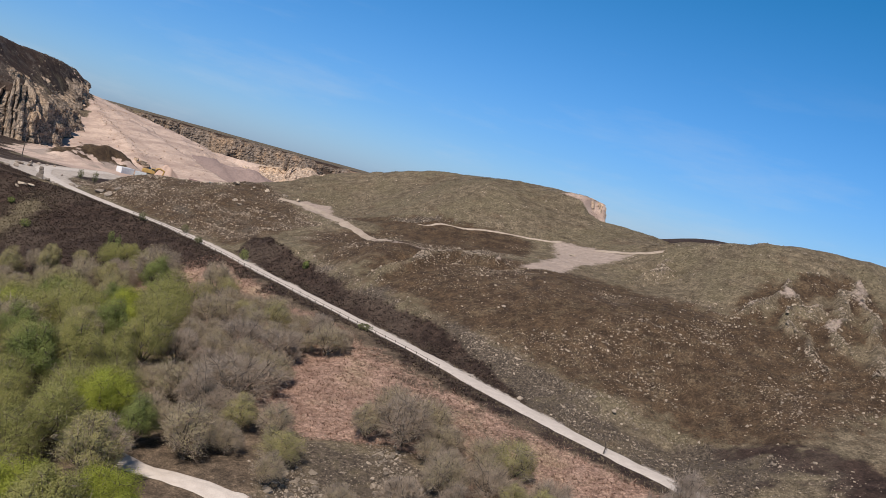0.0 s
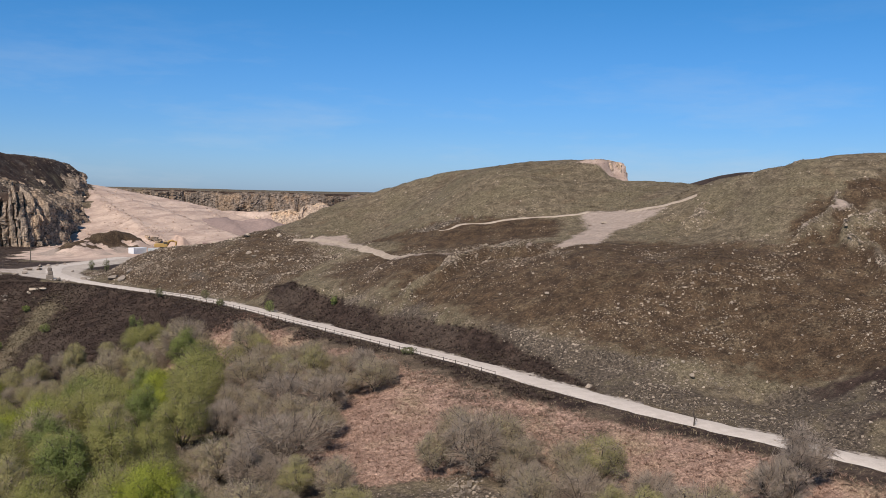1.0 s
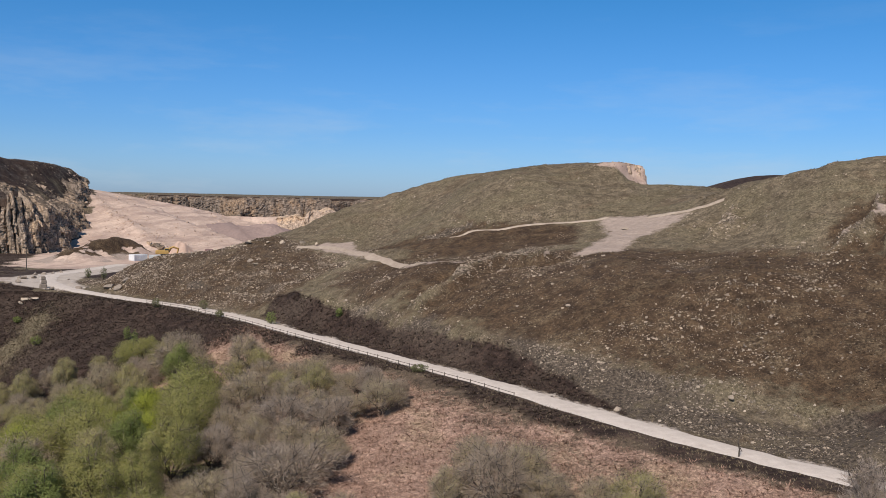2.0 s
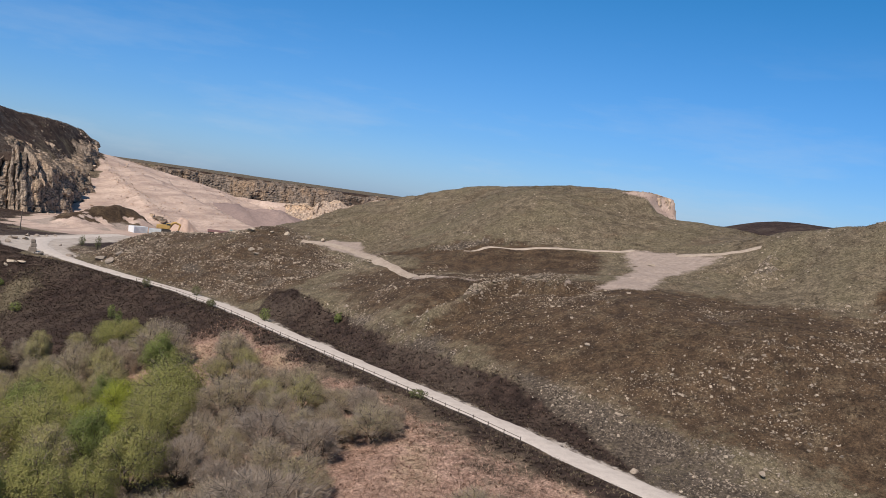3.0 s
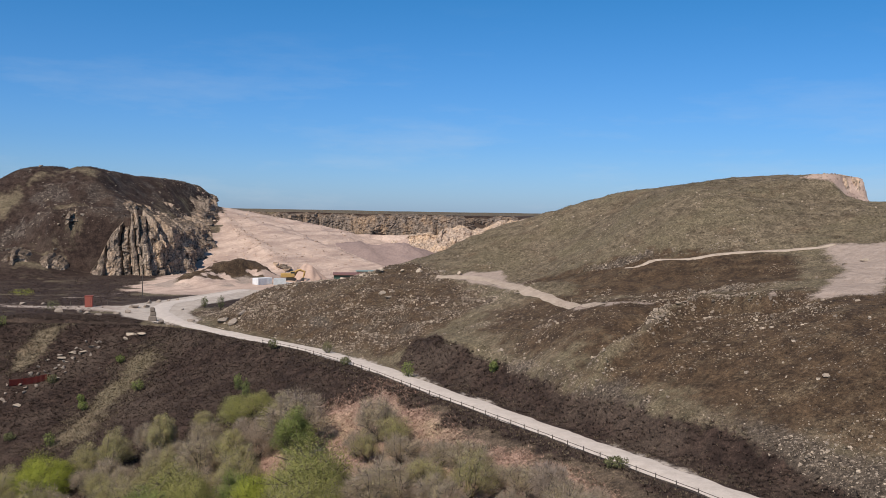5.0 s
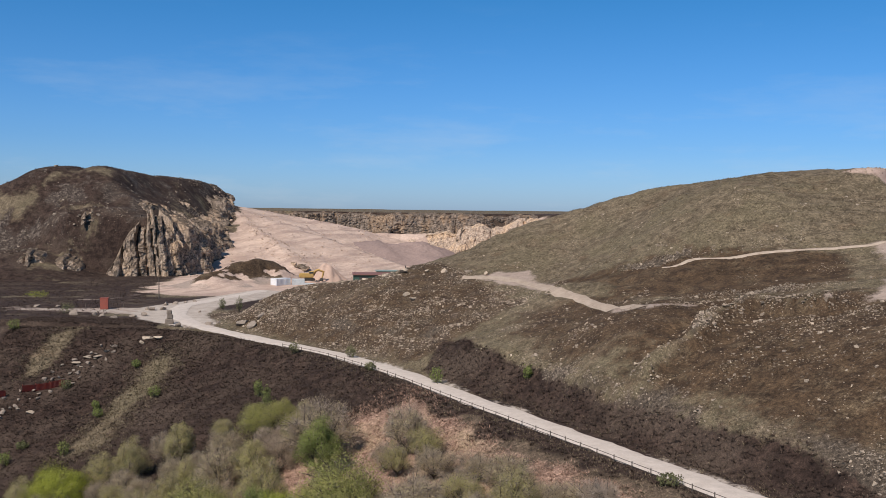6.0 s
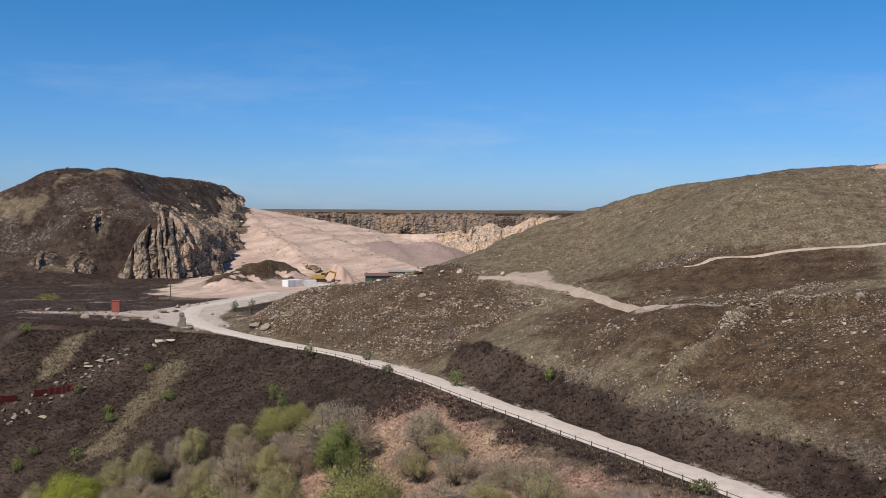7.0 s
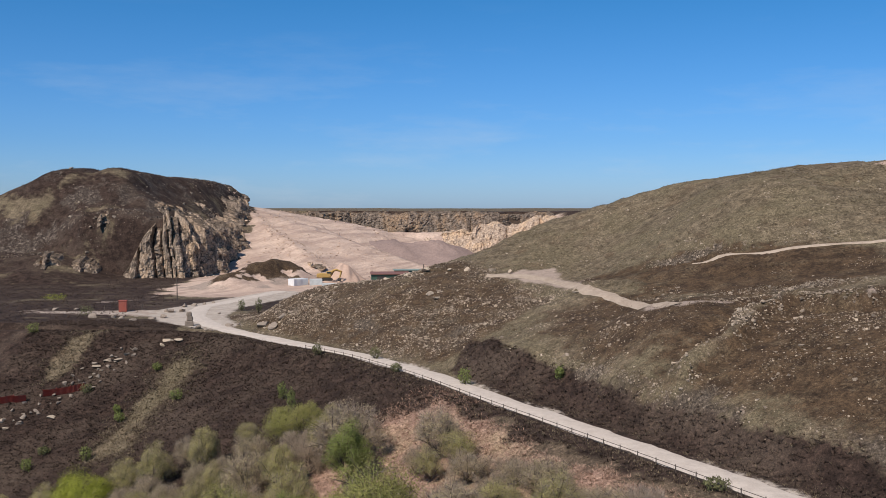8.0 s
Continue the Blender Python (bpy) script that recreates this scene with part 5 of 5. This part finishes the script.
# the fence below the road
WOOD = paint("grey_wood", (0.10, 0.082, 0.068), 0.9, 0, 0.5)
fence = thing("fence", Matrix(), "weathered grey post-and-rail fence along the road edge", "fence")
line = ROAD[:, :2]
run = np.concatenate([[0], np.cumsum(np.hypot(*np.diff(line, axis=0).T))])
s0, s1 = np.interp(57, line[:, 1], run), np.interp(142, line[:, 1], run)
stops = np.arange(s0, s1, 2.4)
fx, fy = np.interp(stops, run, line[:, 0]), np.interp(stops, run, line[:, 1])
for _ in range(3):
    fx[1:-1], fy[1:-1] = (fx[:-2] + 2 * fx[1:-1] + fx[2:]) / 4, (fy[:-2] + 2 * fy[1:-1] + fy[2:]) / 4
tx, ty = np.gradient(fx), np.gradient(fy)
tl = np.hypot(tx, ty)
fx, fy = fx - ty / tl * 2.25, fy + tx / tl * 2.25
fz = land(fx, fy)
post = block("post", (0.075, 0.075, 1.0), WOOD, 0.015)
rail = block("rail", (1.0, 0.035, 0.05), WOOD, 0.01, (0.5, 0, -0.04))
for k in range(len(fx)):
    part("post", post, fence, m=pose(fx[k], fy[k], fz[k] - 0.35, rz=(k * 37) % 20))
    if k + 1 < len(fx):
        a, b = Vector((fx[k], fy[k], fz[k])), Vector((fx[k + 1], fy[k + 1], fz[k + 1]))
        d = b - a
        turn = Matrix.Rotation(math.atan2(d.y, d.x), 4, "Z") @ Matrix.Rotation(-math.asin(d.z / d.length), 4, "Y")
        for h in (0.24, 0.54):
            part("rail", rail, fence, m=Matrix.Translation(a + Vector((0, 0, h))) @ turn @ Matrix.Diagonal((d.length, 1, 1, 1)))

# a low barrier of rusty sheets on the heather slope
RUSTY = paint("rusty_sheet", (0.26, 0.075, 0.055), 0.85, 0, 0.5)
for pts in ([(-62.2, 146.3), (-60.2, 146.4), (-58, 146.4), (-55.8, 146.9)], [(-72.5, 146.4), (-69, 146.1), (-66.6, 145.8), (-64.4, 145.4)]):
    wall = thing("sheet_barrier", Matrix(), "low barrier of rust-red corrugated sheets on the slope", "barrier", "rusty barriers on the slope")
    for (ax, ay), (bx, by) in zip(pts[:-1], pts[1:]):
        u = np.linspace(0, 1, 25)
        px, py = ax + (bx - ax) * u, ay + (by - ay) * u - 0.09 * np.cos(np.arange(25) * math.pi)
        z = land(px, py)
        g = np.stack([np.stack([px, py, z - 0.3], -1), np.stack([px, py, z + 1.05], -1), np.stack([px, py + 0.03, z + 1.05], -1), np.stack([px, py + 0.03, z - 0.3], -1)], 0)
        part("sheet", mesh_of("sheet", g.reshape(-1, 3), grid_faces(4, 25), RUSTY, smooth=False), wall)
        part("post", block("post", (0.1, 0.1, 1.5), RUSTY, 0.01), wall, m=pose(ax, ay + 0.12, float(land(ax, ay)) - 0.3))

# the kiosk, the pole and the posts in the yard
RED = paint("red_paint", (0.30, 0.085, 0.06), 0.6, 0, 0.3)
DARK = paint("dark_trim", (0.05, 0.045, 0.04), 0.7, 0, 0.2)
kiosk = thing("kiosk", on_ground(-63.4, 187.2, 12), "small red metal site hut beside the yard track", "hut")
part("body", block("body", (1.5, 1.4, 2.15), RED, 0.03), kiosk)
part("roof", block("roof", (1.65, 1.55, 0.12), RED, 0.03, (0, 0, 2.15)), kiosk)
door = part("door", block("door", (0.8, 0.05, 1.85), RED, 0.01, (0, -0.72, 0.1)), kiosk)
part("handle", block("handle", (0.05, 0.05, 0.16), DARK, 0.01, (0.28, -0.76, 1.0)), door)
part("skid", block("skid", (1.6, 0.15, 0.1), DARK, 0.01, (0, -0.6, -0.05)), kiosk)
pole = thing("utility_pole", on_ground(-60.2, 214), "thin grey timber pole at the foot of the cliff", "pole")
part("shaft", rod("shaft", (0, 0, -0.6), (0, 0, 5.0), 0.13, WOOD, 0.09), pole)
part("cap", block("cap", (0.3, 0.3, 0.08), WOOD, 0.02, (0, 0, 4.98)), pole)
for x, y in ((-67.2, 187.5), (-60.8, 191)):
    mark = thing("marker_post", on_ground(x, y), "short grey timber marker post in the yard", "post", "marker posts")
    part("post", block("post", (0.18, 0.18, 1.3), WOOD, 0.02, (0, 0, -0.2)), mark)

# the working platform behind the last mound: containers, excavator, heaps and shed
WHITE = paint("white_sheet", (0.72, 0.73, 0.73), 0.5, 0, 0.2)
GREY = paint("grey_sheet", (0.50, 0.53, 0.53), 0.5, 0, 0.3)
YELLOW = paint("yellow_paint", (0.44, 0.28, 0.09), 0.6, 0, 0.5)
SHED_GREEN = paint("green_sheet", (0.05, 0.10, 0.075), 0.6, 0, 0.3)
SHED_ROOF = paint("red_brown_roof", (0.20, 0.10, 0.085), 0.7, 0, 0.4)
GLASS = paint("cab_glass", (0.03, 0.04, 0.045), 0.1, 0, 0.0)


def container(x, y, turn, length, width, height, mat, label, z):
    box = thing("container", pose(x, y, z, 0, 0, turn), label, "container", "site containers")
    part("body", block("body", (length, width, height), mat, 0.04), box)
    rib = block("rib", (0.12, 0.06, height - 0.3), mat, 0.01)
    for k in range(int(length / 0.45)):
        part("rib", rib, box, m=pose(-length / 2 + 0.3 + 0.45 * k, -width / 2 - 0.02, 0.15))
    for sx in (-1, 1):
        part("corner_post", block("corner_post", (0.16, 0.16, height + 0.03), mat, 0.02, (sx * (length / 2 - 0.04), -width / 2 + 0.02, 0)), box)
    part("door", block("door", (0.05, width * 0.85, height * 0.85), mat, 0.01, (-length / 2 - 0.02, 0, 0.15)), box)
    return box


PLATFORM = 19.2
container(-40.0, 261, 52, 5.2, 2.4, 1.95, WHITE, "white steel site container at the quarry platform", PLATFORM)
container(-35.2, 262, 8, 3.4, 2.3, 1.75, GREY, "low pale grey steel store on the platform", PLATFORM)
container(-31.0, 259.5, 4, 4.2, 1.2, 0.8, GREY, "low pale steel tank on the platform", PLATFORM)


def excavator(x, y, z, turn):
    ex = thing("excavator", pose(x, y, z, 0, 0, turn), "yellow tracked excavator parked by the stone heaps", "excavator")
    for side in (-1, 1):
        bm = bmesh.new()
        ring = [bm.verts.new((1.75 * math.cos(a), 0, 0.48 + 0.48 * math.sin(a))) for a in np.arange(14) * 2 * math.pi / 14]
        face = bm.faces.new(ring)
        out = bmesh.ops.extrude_face_region(bm, geom=[face])
        bmesh.ops.translate(bm, vec=(0, 0.6, 0), verts=[v for v in out["geom"] if isinstance(v, bmesh.types.BMVert)])
        bmesh.ops.translate(bm, vec=(0, side * 1.1 - 0.3, 0), verts=bm.verts[:])
        bmesh.ops.recalc_face_normals(bm, faces=bm.faces[:])
        track = part("track", from_bm("track", bm, DARK), ex, "dark steel crawler track")
        for k in (-1.2, 0, 1.2):
            part("roller", rod("roller", (k, side * 1.1 - 0.36, 0.45), (k, side * 1.1 + 0.36, 0.45), 0.26, DARK), track)
    part("undercarriage", block("undercarriage", (2.2, 1.9, 0.5), DARK, 0.05, (0, 0, 0.5)), ex)
    house = part("house", block("house", (3.4, 2.5, 1.25), YELLOW, 0.12, (-0.6, 0, 1.05)), ex)
    part("counterweight", block("counterweight", (0.9, 2.4, 1.15), YELLOW, 0.2, (-2.4, 0, 1.05)), house)
    part("exhaust", rod("exhaust", (-1.4, 0.7, 2.3), (-1.4, 0.7, 2.9), 0.07, DARK), house)
    cab = part("cab", block("cab", (1.5, 1.05, 1.6), YELLOW, 0.1, (0.55, -0.68, 1.3), 0.9), ex)
    part("window", block("window", (1.1, 0.04, 0.85), GLASS, 0.01, (0.55, -1.2, 1.85)), cab)
    part("windscreen", block("windscreen", (0.04, 0.8, 0.95), GLASS, 0.01, (1.28, -0.68, 1.8)), cab)

    def arm(name, pts, r, mat=YELLOW):
        v, f = tube([np.array(p, float) for p in pts], r, 4)
        return part(name, mesh_of(name, v, f, mat, smooth=False), ex)
    arm("boom", [(0.9, 0.25, 1.6), (1.7, 0.25, 2.9), (2.6, 0.25, 3.2), (4.0, 0.25, 2.7)], [0.32, 0.38, 0.34, 0.22])
    arm("stick", [(4.1, 0.25, 2.9), (3.9, 0.25, 1.9), (3.6, 0.25, 0.9)], [0.26, 0.26, 0.18])
    arm("ram", [(1.3, 0.25, 1.5), (2.1, 0.25, 2.9)], [0.11, 0.08], DARK)
    part("bucket", block("bucket", (1.0, 1.2, 0.9), DARK, 0.15, (3.5, 0.25, 0.0), 0.75), ex)
    return ex


excavator(-32.8, 267, PLATFORM + 0.75, 8)


def heap(x, y, radius, height, mat, label, seed, squash=1.0):
    r = np.linspace(0, 1, 18)[:, None]
    a = np.linspace(0, 2 * np.pi, 41)[None]
    n = rough(3 * np.cos(a) + 7 * seed + 0 * r, 3 * np.sin(a) + 3 * r, seed)
    R = radius * r * (1 + 0.18 * n)
    X, Y = x + R * np.cos(a) * squash, y + R * np.sin(a)
    Z = np.minimum(height * (1 - r) ** 0.92 + 0.1 * height * rough(X / 1.3, Y / 1.3, seed + 4) * (1 - r), height * 0.94) + land(X, Y) - 0.2
    ob = new("spoil_tip", mesh_of("spoil_tip", np.stack([X, Y, Z], -1).reshape(-1, 3), grid_faces(18, 41)[:, ::-1], mat))
    return tagged(ob, label, "spoil tip", "tips of quarried stone")


CRUSHED = road_material("crushed_pink_stone", (0.36, 0.25, 0.195), (0.52, 0.375, 0.295))
heap(-29.0, 275, 6.5, 6.0, CRUSHED, "cone of pinkish crushed stone", 1)
heap(-33.0, 266, 6.5, 1.2, CRUSHED, "low heap of pinkish stone under the excavator", 2, 1.2)
heap(-18, 258, 4.5, 2.0, CRUSHED, "low heap of pale broken stone", 3, 1.6)
heap(-6, 262, 5.0, 2.4, CRUSHED, "low heap of pale broken stone", 4, 1.5)
boulder(-24.8, 252, 2.6, 401, "large square grey stone block on the platform", BLOCK, 1.0)
boulder(-22.6, 253, 1.8, 402, "grey stone block on the platform", BLOCK, 0.9)

shed = thing("shed", pose(-13.5, 268, PLATFORM, 0, 0, 6), "long low green metal shed with a red-brown roof", "shed")
part("wall", block("wall", (10.5, 5.0, 2.9), SHED_GREEN, 0.04, (-1.6, 0, 0)), shed)
part("roof", block("roof", (11.0, 5.6, 0.25), SHED_ROOF, 0.04, (-1.6, 0, 2.9)), shed, m=pose(0, 0, 0, 3, 0, 0))
ext = part("extension", block("extension", (9.0, 4.0, 3.5), SHED_GREEN, 0.04, (4.5, 4.6, 0)), shed)
part("extension_roof", block("extension_roof", (9.6, 4.6, 0.25), paint("pale_green_roof", (0.22, 0.29, 0.26), 0.6), 0.04, (4.5, 4.6, 3.5)), ext)
part("door", block("door", (2.4, 0.06, 2.3), DARK, 0.02, (-4.0, -2.52, 0)), shed)
part("flue", rod("flue", (8.4, 4.0, 3.4), (8.4, 4.0, 5.2), 0.12, DARK), shed)
for k in range(22):
    part("seam", block("seam", (0.06, 0.05, 2.8), SHED_GREEN, 0.01, (-6.6 + 0.48 * k, -2.53, 0.02)), shed) if abs(-6.6 + 0.48 * k + 4.0) > 1.3 else None

PURPLE = road_material("purple_stone", (0.195, 0.142, 0.126), (0.31, 0.232, 0.204))
heap(-2, 412, 26, 26.8 - float(land(-2, 412)), PURPLE, "broad tip of dull purple crushed stone", 5, 1.05)
for k, (x, y, r) in enumerate(((-42.5, 318, 4.0), (-40, 316, 3.0), (-45, 321, 2.6))):
    boulder(x, y, r, 420 + k, "dark rock outcrop breaking through the scree", CRAG, 0.8)
for k, (x, y, r) in enumerate(((-6, 160, 1.3), (-3, 158, 1.6), (1, 157, 1.1), (4, 156, 1.5), (8, 155, 1.2), (-10, 163, 1.0), (11, 153, 1.3), (-1, 146, 1.1), (-2, 148, 1.3))):
    boulder(x, y, r, 440 + k, "pale stone block on the crest of the mound", PALE_STONE, 0.7)
